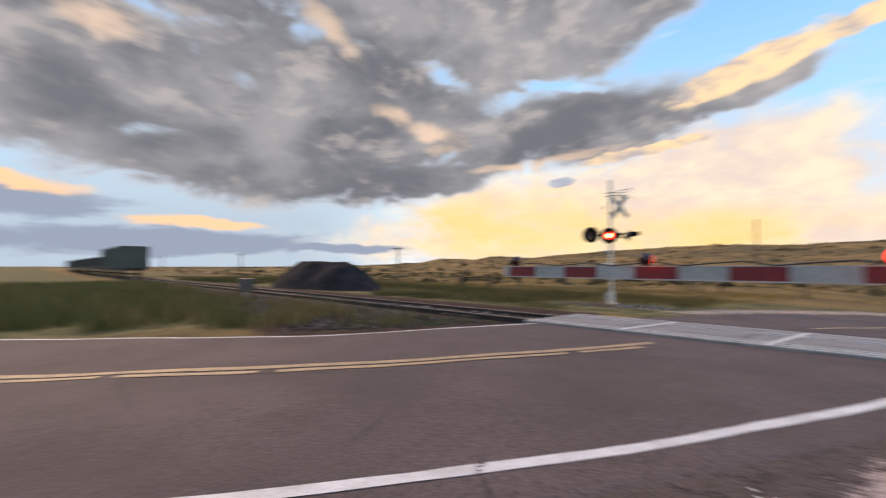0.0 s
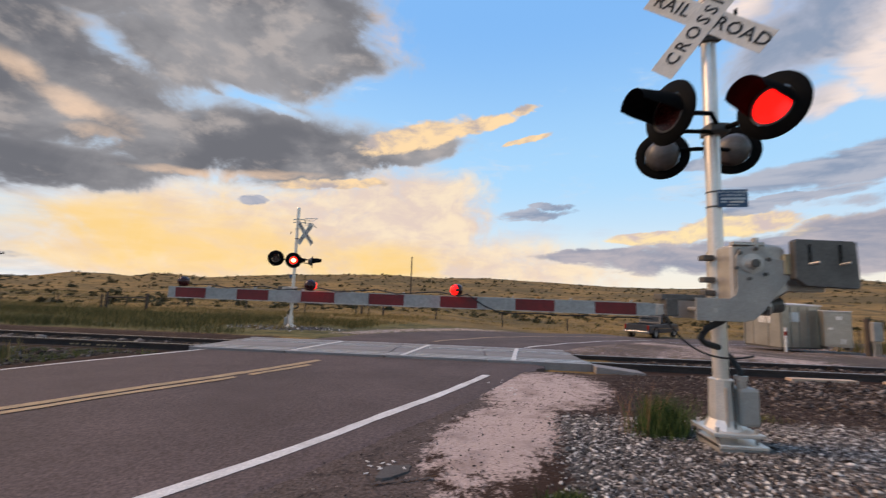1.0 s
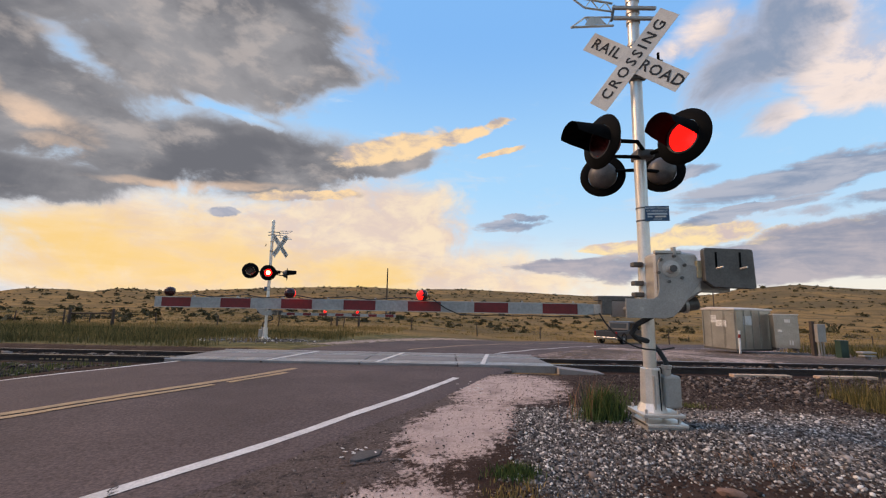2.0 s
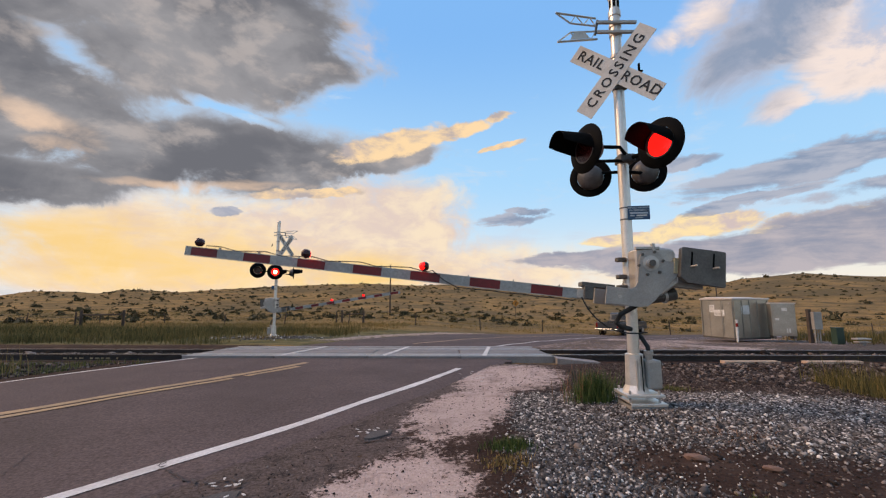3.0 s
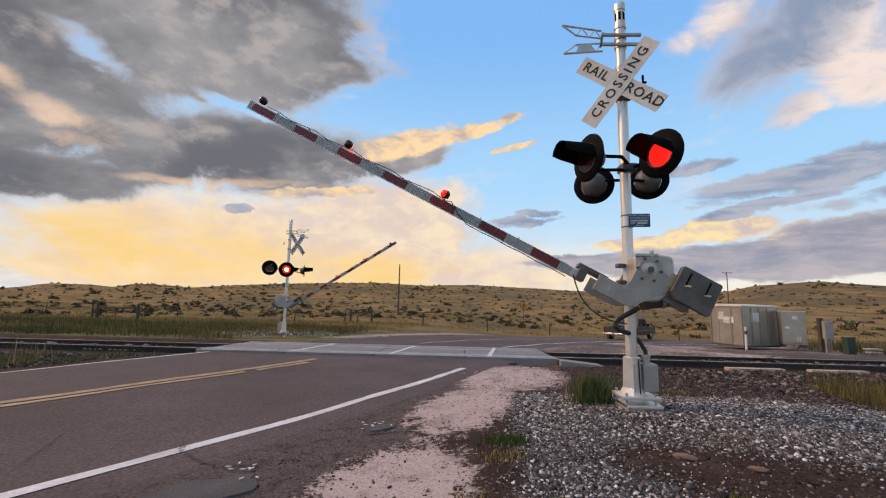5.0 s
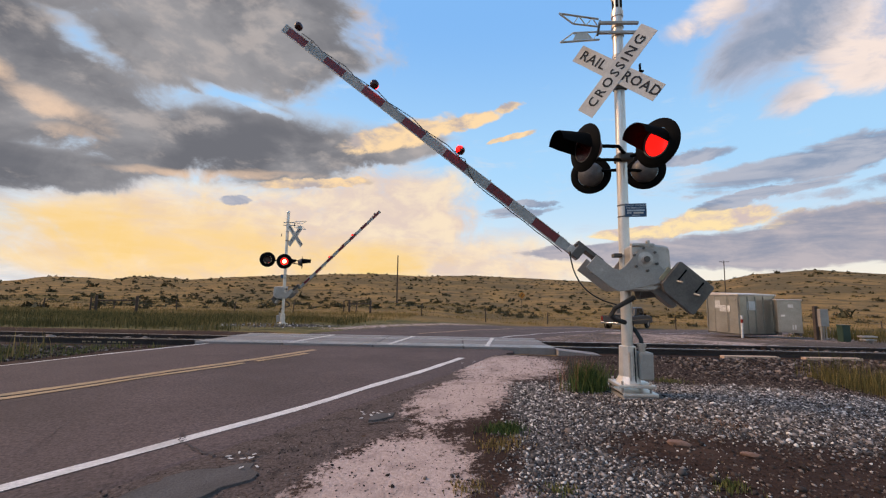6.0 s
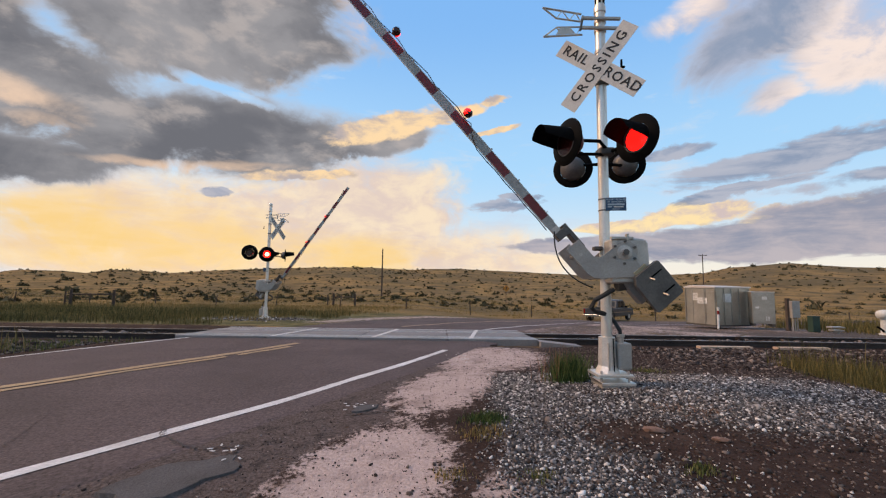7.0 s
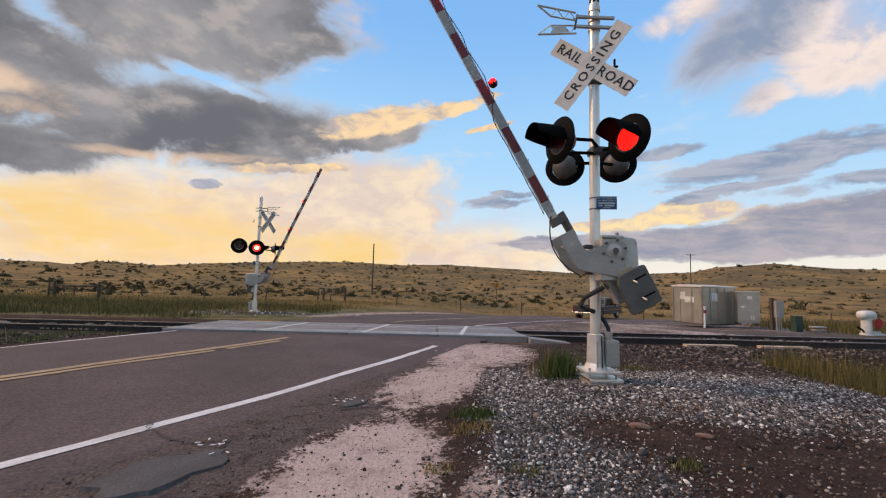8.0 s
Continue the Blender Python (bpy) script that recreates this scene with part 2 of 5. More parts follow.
M_LENS_OFF = material("dark_red_lens", (0.045, 0.003, 0.003), 0.25, 0.0, 0.3, 8.0, 70.0, 0.1)
M_ASPHALT = material("worn_asphalt", (0.128, 0.092, 0.085), 0.85, 0.0, 0.65, 0.55, 36.0, 0.5, second=(0.090, 0.066, 0.060), spec=0.2)
M_PATCH = material("dark_asphalt_patch", (0.085, 0.066, 0.060), 0.85, 0.0, 0.35, 2.0, 60.0, 0.6)
M_SLAB = material("old_grey_asphalt", (0.115, 0.103, 0.098), 0.85, 0.0, 0.35, 2.5, 50.0, 0.5, second=(0.085, 0.075, 0.07), spec=0.2)
M_PAINT_W = material("worn_white_road_paint", (0.74, 0.69, 0.65), 0.7, 0.0, 0.25, 3.0, 50.0, 0.3, second=(0.56, 0.51, 0.47))
M_PAINT_Y = material("worn_yellow_road_paint", (0.48, 0.31, 0.16), 0.7, 0.0, 0.35, 4.0, 40.0, 0.3, second=(0.30, 0.21, 0.12))
M_ANGLE = material("worn_edge_steel", (0.60, 0.56, 0.53), 0.5, 0.2, 0.25, 3.0, 40.0, 0.1)
M_CONC = material("crossing_concrete", (0.27, 0.24, 0.225), 0.8, 0.0, 0.25, 1.5, 45.0, 0.4, per_piece=0.08)
M_RAIL = material("rusty_rail_steel", (0.06, 0.042, 0.036), 0.7, 0.3, 0.35, 3.0, 50.0, 0.3)
M_RAILTOP = material("polished_rail_head", (0.42, 0.38, 0.35), 0.3, 0.8, 0.2, 3.0, 50.0, 0.05)
M_TIE = material("creosoted_sleeper", (0.055, 0.042, 0.036), 0.9, 0.0, 0.4, 4.0, 40.0, 0.6)
M_PLANK = material("bleached_timber", (0.62, 0.43, 0.30), 0.85, 0.0, 0.25, 6.0, 50.0, 0.4)
M_WOOD = material("weathered_pole_timber", (0.085, 0.062, 0.048), 0.9, 0.0, 0.35, 2.0, 40.0, 0.4)
M_COAL = material("dark_stockpile_gravel", (0.027, 0.027, 0.031), 0.95, 0.0, 0.5, 1.2, 9.0, 0.6, spec=0.05)
M_CAB = material("corrugated_cabinet_aluminium", (0.46, 0.42, 0.35), 0.34, 0.6, 0.2, 1.5, 30.0, 0.05)
M_CABROOF = material("cabinet_roof_aluminium", (0.72, 0.64, 0.57), 0.5, 0.1, 0.15, 2.0, 30.0, 0.05)
M_PAPER = material("white_notice_paper", (0.75, 0.73, 0.68), 0.7)
M_TRUCK = material("faded_grey_truck_paint", (0.05, 0.052, 0.058), 0.35, 0.2, 0.15, 2.0, 40.0, 0.02)
M_CHROME = material("chrome_trim", (0.6, 0.6, 0.6), 0.2, 1.0, 0.1)
M_GLASS = material("dark_vehicle_glass", (0.02, 0.025, 0.03), 0.08, 0.0, 0.1, 2.0, 20.0, 0.0)
M_TYRE = material("tyre_rubber", (0.02, 0.02, 0.02), 0.85)
M_TAIL = material("tail_lamp_plastic", (0.25, 0.02, 0.015), 0.25)
M_GREEN = material("dark_green_pedestal", (0.03, 0.06, 0.04), 0.5)
M_DISC = material("red_target_paint", (0.42, 0.012, 0.015), 0.5)
M_BOXCAR = material("weathered_freight_car", (0.12, 0.135, 0.115), 0.75, 0.1, 0.3, 0.5, 12.0, 0.2)
M_YSIGN = material("yellow_warning_sheeting", (0.55, 0.22, 0.02), 0.5)
# stone tones spread wide, partly standing in for deep shadow among the stones
M_STONE = island_material("crushed_grey_ballast", [(0.020, 0.018, 0.018), (0.06, 0.053, 0.051), (0.105, 0.094, 0.089), (0.17, 0.152, 0.142), (0.30, 0.265, 0.245), (0.82, 0.76, 0.70)])
M_STONE_D = island_material("dark_brown_ballast", [(0.016, 0.011, 0.009), (0.034, 0.025, 0.021), (0.06, 0.043, 0.036), (0.10, 0.074, 0.062), (0.30, 0.24, 0.205)])
M_GRASS_G = island_material("green_weed_blades", [(0.045, 0.062, 0.018), (0.09, 0.11, 0.03), (0.16, 0.16, 0.05), (0.27, 0.22, 0.085)])
M_FARWEED = island_material("olive_trackside_weeds", [(0.05, 0.048, 0.017), (0.09, 0.082, 0.028), (0.145, 0.12, 0.042), (0.24, 0.18, 0.065)])
M_GRASS_Y = island_material("dry_prairie_grass", [(0.12, 0.095, 0.033), (0.22, 0.155, 0.055), (0.31, 0.21, 0.075), (0.40, 0.28, 0.11)])
M_SHRUB = island_material("sagebrush_leaves", [(0.04, 0.036, 0.018), (0.065, 0.058, 0.028), (0.11, 0.09, 0.042)])
M_STRAW = island_material("dead_stalks", [(0.20, 0.10, 0.055), (0.32, 0.18, 0.11)])
M_TUFT = island_material("fresh_green_blades", [(0.02, 0.035, 0.010), (0.045, 0.075, 0.02), (0.09, 0.13, 0.035), (0.15, 0.17, 0.06)])


# ---- building helpers ----
def part(name, bm, mat, parent=None, label="", m=None, smooth=False):
    """Links a bmesh as ONE mesh object, under a parent or at top level."""
    me = bpy.data.meshes.new(name)
    bmesh.ops.recalc_face_normals(bm, faces=bm.faces)
    if smooth:
        for f in bm.faces:
            f.smooth = True
    bm.to_mesh(me)
    bm.free()
    me.materials.append(mat)
    ob = new(name, me)
    if parent is not None:
        ob.parent = parent
    if m is not None:
        ob.matrix_basis = m
    if label:
        ob["label"] = label
    return ob


def thing(name, m, label, category, group="", kind=""):
    e = new(name)
    e.empty_display_size = 0.2
    e.matrix_basis = m
    return tagged(e, label, category, group, kind)


def box(sx, sy, sz, c=(0, 0, 0), bevel=0.0, m=None, bm=None):
    own = bm is None
    b = bmesh.new()
    bmesh.ops.create_cube(b, size=1.0, matrix=Matrix.Diagonal((sx, sy, sz, 1)))
    if bevel:
        bmesh.ops.bevel(b, geom=b.edges[:], offset=bevel, segments=2, affect="EDGES", profile=0.5)
    b.transform((m or Matrix()) @ Matrix.Translation(c) if m is None else Matrix.Translation(c) @ m)
    if own:
        return b
    return join(bm, b)


def join(bm, b):
    me = bpy.data.meshes.new("t")
    b.to_mesh(me)
    b.free()
    bm.from_mesh(me)
    bpy.data.meshes.remove(me)
    return bm


def lathe(profile, seg=24, m=None, bm=None):
    """Turns (radius, height) pairs round z."""
    b = bmesh.new()
    rings = []
    for r, h in profile:
        if r < 1e-5:
            rings.append([b.verts.new((0, 0, h))])
        else:
            rings.append([b.verts.new((r * math.cos(2 * math.pi * i / seg), r * math.sin(2 * math.pi * i / seg), h)) for i in range(seg)])
    for a, c in zip(rings, rings[1:]):
        for i in range(seg):
            j = (i + 1) % seg
            q = [a[i % len(a)], a[j % len(a)], c[j % len(c)], c[i % len(c)]]
            q = list(dict.fromkeys(q))
            if len(q) > 2:
                b.faces.new(q)
    if m is not None:
        b.transform(m)
    return b if bm is None else join(bm, b)


def rod(p, q, r, seg=12, bm=None):
    p, q = Vector(p), Vector(q)
    d = q - p
    m = Matrix.Translation(p) @ d.to_track_quat("Z", "Y").to_matrix().to_4x4()
    return lathe([(0, 0), (r, 0), (r, d.length), (0, d.length)], seg, m, bm)


def tube(points, r, seg=8, bm=None):
    """A bent tube along points."""
    b = bmesh.new()
    P = [Vector(p) for p in points]
    rings = []
    for i, p in enumerate(P):
        d = (P[min(i + 1, len(P) - 1)] - P[max(i - 1, 0)]).normalized()
        u = d.cross(Vector((0.13, 0.31, 0.94))).normalized()
        v = d.cross(u)
        rings.append([b.verts.new(p + r * (math.cos(2 * math.pi * k / seg) * u + math.sin(2 * math.pi * k / seg) * v)) for k in range(seg)])
    for a, c in zip(rings, rings[1:]):
        for k in range(seg):
            b.faces.new([a[k], a[(k + 1) % seg], c[(k + 1) % seg], c[k]])
    b.faces.new(rings[0]), b.faces.new(rings[-1])
    return b if bm is None else join(bm, b)


def plate(outline, thick, bevel=0.0, m=None, bm=None):
    """An outline in x and z, as thick as given along y, from y = 0 backwards."""
    b = bmesh.new()
    f = b.faces.new([b.verts.new((x, 0, z)) for x, z in outline])
    r = bmesh.ops.extrude_face_region(b, geom=[f])
    bmesh.ops.translate(b, verts=[v for v in r["geom"] if isinstance(v, bmesh.types.BMVert)], vec=(0, thick, 0))
    if bevel:
        bmesh.ops.bevel(b, geom=b.edges[:], offset=bevel, segments=1, affect="EDGES")
    if m is not None:
        b.transform(m)
    return b if bm is None else join(bm, b)


def sag(p, q, drop, n=10):
    p, q = Vector(p), Vector(q)
    return [p.lerp(q, i / n) - Vector((0, 0, drop * 4 * (i / n) * (1 - i / n))) for i in range(n + 1)]


def letters(text, size, mat, parent, m, name="lettering", spread=1.12):
    cu = bpy.data.curves.new("t", "FONT")
    cu.body, cu.size, cu.align_x, cu.align_y, cu.extrude, cu.resolution_u = text, size, "CENTER", "CENTER", 0.0015, 2
    cu.space_character, cu.offset = spread, size * 0.016
    ob = bpy.data.objects.new("t", cu)
    me = bpy.data.meshes.new_from_object(ob)
    bpy.data.objects.remove(ob)
    me.materials.clear()
    me.materials.append(mat)
    o = new(name, me)
    o.parent, o.matrix_basis = parent, m
    return o


def stuff(name, V, F, mat, label, category, parent=None):
    """One object for what cannot be counted, from arrays."""
    me = bpy.data.meshes.new(name)
    me.vertices.add(len(V))
    me.vertices.foreach_set("co", np.asarray(V, np.float32).ravel())
    k = F.shape[1]
    me.loops.add(F.size)
    me.loops.foreach_set("vertex_index", F.astype(np.int32).ravel())
    me.polygons.add(len(F))
    me.polygons.foreach_set("loop_start", np.arange(0, F.size, k, dtype=np.int32))
    me.update(calc_edges=True)
    me.materials.append(mat)
    return tagged(new(name, me), label, category, "", "stuff")


# ---- the lie of the land ----
CENTRE = [(-60, -52), (-30, -22.5), (-13.9, -6.4), (-8.0, 0.0), (-6.1, 2.25), (-4.55, 4.67), (-3.55, 6.6), (-2.65, 8.6), (-1.6, 11.5), (-0.4, 14.3), (1.6, 17.6), (5, 22), (11, 26.8),
          (20, 31), (36, 35.5), (80, 43), (200, 60)]


def spline(points, per=12):
    P = [Vector((*p, 0)) for p in points]
    P = [2 * P[0] - P[1], *P, 2 * P[-1] - P[-2]]
    out = []
    for a, b, c, d in zip(P, P[1:], P[2:], P[3:]):
        for i in range(per):
            t = i / per
            out.append(0.5 * ((2 * b) + (c - a) * t + (2 * a - 5 * b + 4 * c - d) * t * t + (3 * b - a - 3 * c + d) * t ** 3))
    out.append(P[-2])
    return out


ROAD = spline(CENTRE)
ROAD_XY = np.array([(p.x, p.y) for p in ROAD])
ROAD_T = np.gradient(ROAD_XY, axis=0)
ROAD_T /= np.linalg.norm(ROAD_T, axis=1)[:, None]
ROAD_N = np.stack([ROAD_T[:, 1], -ROAD_T[:, 0]], 1)


def across(x, y):
    """How far right of the road's middle a point lies."""
    x, y = np.atleast_1d(x).astype(float), np.atleast_1d(y).astype(float)
    out = np.empty(len(x))
    for k in range(0, len(x), 20000):
        d = np.stack([x[k:k + 20000], y[k:k + 20000]], 1)[:, None] - ROAD_XY[None]
        i = (d ** 2).sum(-1).argmin(1)
        r = np.arange(len(i))
        dist = np.sqrt((d[r, i] ** 2).sum(-1))
        out[k:k + 20000] = np.sign((d[r, i] * ROAD_N[i]).sum(-1)) * dist
    return out


def smooth(x, a, b):
    t = np.clip((x - a) / (b - a), 0, 1)
    return t * t * (3 - 2 * t)


def waves(x, y, s, seed=0):
    r = np.random.RandomState(seed)
    out = 0
    for k in range(6):
        a, p, f = r.uniform(0, 6.28), r.uniform(0, 6.28), r.uniform(0.6, 1.7)
        out = out + np.sin((x * np.cos(a) + y * np.sin(a)) * f * 6.28 / s + p)
    return out / 6


RIDGE_AZ = [-180, -100, -70, -55, -48, -45.5, -42, -40.5, -38.5, -36.5, -33.3, -29, -22, -16, -10, -3.6, 2.5, 7, 13.5, 18, 27, 32.5, 35.2, 40.3, 45, 52, 65, 100, 180]
RIDGE_EL = [0.15, 0.0, 0.05, 0.3, 0.6, 1.1, 1.15, 0.95, 1.35, 1.4, 1.2, 1.6, 2.1, 2.4, 2.5, 2.3, 2.7, 2.5, 2.2, 2.0, 1.95, 2.2, 2.8, 3.1, 2.6, 2.3, 1.6, 0.4, 0.15]


def height(x, y):
    """The ground's height; the crossing lies at 0."""
    x, y = np.asarray(x, float), np.asarray(y, float)
    r = np.hypot(x, y)
    az = np.degrees(np.arctan2(x, y))
    right = smooth(x, -4, 6)
    z = -(0.06 + 0.05 * right) * smooth(y, 11.0, 13.2) - (0.46 + 0.62 * right) * np.clip((y - 13) / 24, 0, 1) - 0.22 * smooth(x, 8.5, 13) * smooth(y, 11.5, 16)
    z = z + 0.16 * np.exp(-((x - 3.0) / 2.4) ** 2 - ((y - 3.6) / 1.7) ** 2)
    z = z - 0.55 * smooth(x, 5.2, 10.0) * smooth(y, 9, 6.5)
    z = z - 0.05 * smooth(x, -6.2, -8.0) * smooth(y, 10, 8)
    el = np.interp(az, RIDGE_AZ, RIDGE_EL)
    bumps = waves(x, y, 210, 3) * 0.32 + waves(x, y, 90, 4) * 0.16
    rise = smooth(r, 85, 330)
    z = z + rise * (np.tan(np.radians(el)) * 330 + 1.5) * (1 + 0.10 * bumps) * (1 + 0.0006 * np.maximum(r - 330, 0))
    z = z - smooth(r, 420, 900) * np.tan(np.radians(el)) * 200
    z = z + waves(x, y, 38, 5) * 0.35 * smooth(r, 30, 90) + waves(x, y, 3.1, 6) * 0.02 * smooth(np.abs(y - 9.8), 1.5, 3.5)
    return z


def hz(x, y):
    return float(height(x, y))


# ---- ground, road and track ----
TRACK_Y = 10.13
RAIL_Z = 0.05
PANEL_X = (-6.1, 2.75)


def ground_material():
    mat = bpy.data.materials.new("prairie_ground")
    mat.use_nodes = True
    nt = mat.node_tree
    N, L = nt.nodes.new, nt.links.new
    b = nt.nodes["Principled BSDF"]
    b.inputs["Roughness"].default_value = 0.95
    b.inputs["Specular IOR Level"].default_value = 0.2
    tc = N("ShaderNodeTexCoord")

    def nz(scale, detail=5.0, rough=0.6):
        n = N("ShaderNodeTexNoise")
        n.inputs["Scale"].default_value, n.inputs["Detail"].default_value, n.inputs["Roughness"].default_value = scale, detail, rough
        L(tc.outputs["Object"], n.inputs["Vector"])
        return n.outputs["Fac"]

    def rng(v, a, c, lo=0.0, hi=1.0):
        n = N("ShaderNodeMapRange")
        L(v, n.inputs[0])
        n.inputs[1].default_value, n.inputs[2].default_value, n.inputs[3].default_value, n.inputs[4].default_value = a, c, lo, hi
        return n.outputs[0]

    def mix(f, a, c):
        n = N("ShaderNodeMix")
        n.data_type = "RGBA"
        L(f, n.inputs["Factor"])
        for v, s in ((a, n.inputs[6]), (c, n.inputs[7])):
            if isinstance(v, tuple):
                s.default_value = (*v, 1)
            else:
                L(v, s)
        return n.outputs[2]

    def attr(name):
        n = N("ShaderNodeAttribute")
        n.attribute_name = name
        return n.outputs["Fac"]

    big, mid, fine, grit, far = nz(0.35), nz(2.3), nz(38.0, 3.0), nz(140.0, 2.0), nz(0.03, 6.0)

    ragged, speck = nz(5.5, 8.0, 0.72), nz(26.0, 4.0, 0.7)

    def zone(name, spread=0.5):
        """A zone's mask with a ragged, crumbling border."""
        n = N("ShaderNodeMath")
        n.operation = "ADD"
        L(attr(name), n.inputs[0])
        L(rng(ragged, 0.2, 0.8, -spread, spread), n.inputs[1])
        n2 = N("ShaderNodeMath")
        n2.operation = "ADD"
        L(n.outputs[0], n2.inputs[0])
        L(rng(speck, 0.2, 0.8, -spread * 0.7, spread * 0.7), n2.inputs[1])
        return rng(n2.outputs[0], 0.38, 0.66)

    dry = mix(rng(mid, 0.35, 0.65), (0.36, 0.215, 0.068), (0.22, 0.132, 0.042))
    dry = mix(rng(nz(0.11, 6.0, 0.7), 0.45, 0.62), dry, (0.10, 0.067, 0.026))
    dry = mix(rng(far, 0.45, 0.60), dry, (0.135, 0.092, 0.035))
    green = mix(rng(nz(1.1, 6.0, 0.7), 0.38, 0.62), (0.055, 0.054, 0.020), (0.19, 0.155, 0.058))
    field = mix(zone("green", 0.6), dry, green)
    dirt = mix(rng(fine, 0.35, 0.7), (0.58, 0.44, 0.385), (0.42, 0.31, 0.265))
    dirt = mix(rng(mid, 0.50, 0.70), dirt, (0.30, 0.215, 0.18))
    soil = mix(rng(fine, 0.35, 0.65), (0.030, 0.015, 0.010), (0.055, 0.030, 0.020))
    soil = mix(rng(mid, 0.5, 0.7), soil, (0.075, 0.044, 0.031))
    # gravel bed coloured dark to stand in for shade in the stone gaps
    grey = mix(rng(fine, 0.4, 0.6), (0.030, 0.027, 0.026), (0.085, 0.077, 0.073))
    grey = mix(rng(grit, 0.56, 0.66), grey, (0.30, 0.285, 0.27))
    col = mix(zone("soil", 0.5), field, soil)
    tar = mix(rng(fine, 0.35, 0.65), (0.07, 0.05, 0.043), (0.155, 0.115, 0.098))
    tar = mix(rng(ragged, 0.50, 0.68), tar, (0.030, 0.022, 0.019))
    col = mix(zone("tar", 0.75), col, tar)
    col = mix(zone("dirt", 0.62), col, dirt)
    col = mix(zone("gravel", 0.5), col, grey)
    L(col, b.inputs["Base Color"])
    bp = N("ShaderNodeBump")
    bp.inputs["Strength"].default_value, bp.inputs["Distance"].default_value = 0.7, 0.03
    L(fine, bp.inputs["Height"])
    L(bp.outputs[0], b.inputs["Normal"])
    return mat


def sunk(x, y, z):
    """Lowers the ground under the road, the crossing and the track bed."""
    a = across(x, y)
    near = (np.abs(x) < 260) & (np.abs(y) < 260)
    z = z - 0.10 * smooth(-np.abs(a - 0.2), -3.55, -3.0) * near
    return z - 0.10 * smooth(np.abs(y - TRACK_Y), 1.95, 1.45) * (np.abs(x) < 500)


def gravel_share(x, y):
    """How much of the ground grey gravel covers round the near signal: a fan open to the south, with a bare hollow."""
    fan = smooth(x - 0.16 * (y - 3.0), 0.62, 1.15) * smooth(y, 5.3, 4.5) * smooth(x + 0.8 * (3.4 - y), 6.6, 3.8)
    near = np.maximum(smooth(y, 1.9, 2.9), 0.95 * np.exp(-((x - 1.35) / 0.75) ** 2 - ((y - 1.9) / 1.0) ** 2))
    hollow = np.exp(-((x - 2.4) / 0.85) ** 4 - ((y - 2.32 + 0.2 * (x - 2.4)) / 0.42) ** 2)
    return np.clip(fan * near * (1 - 0.92 * hollow) * (1 + 0.35 * waves(x, y, 0.9, 9)), 0, 1)


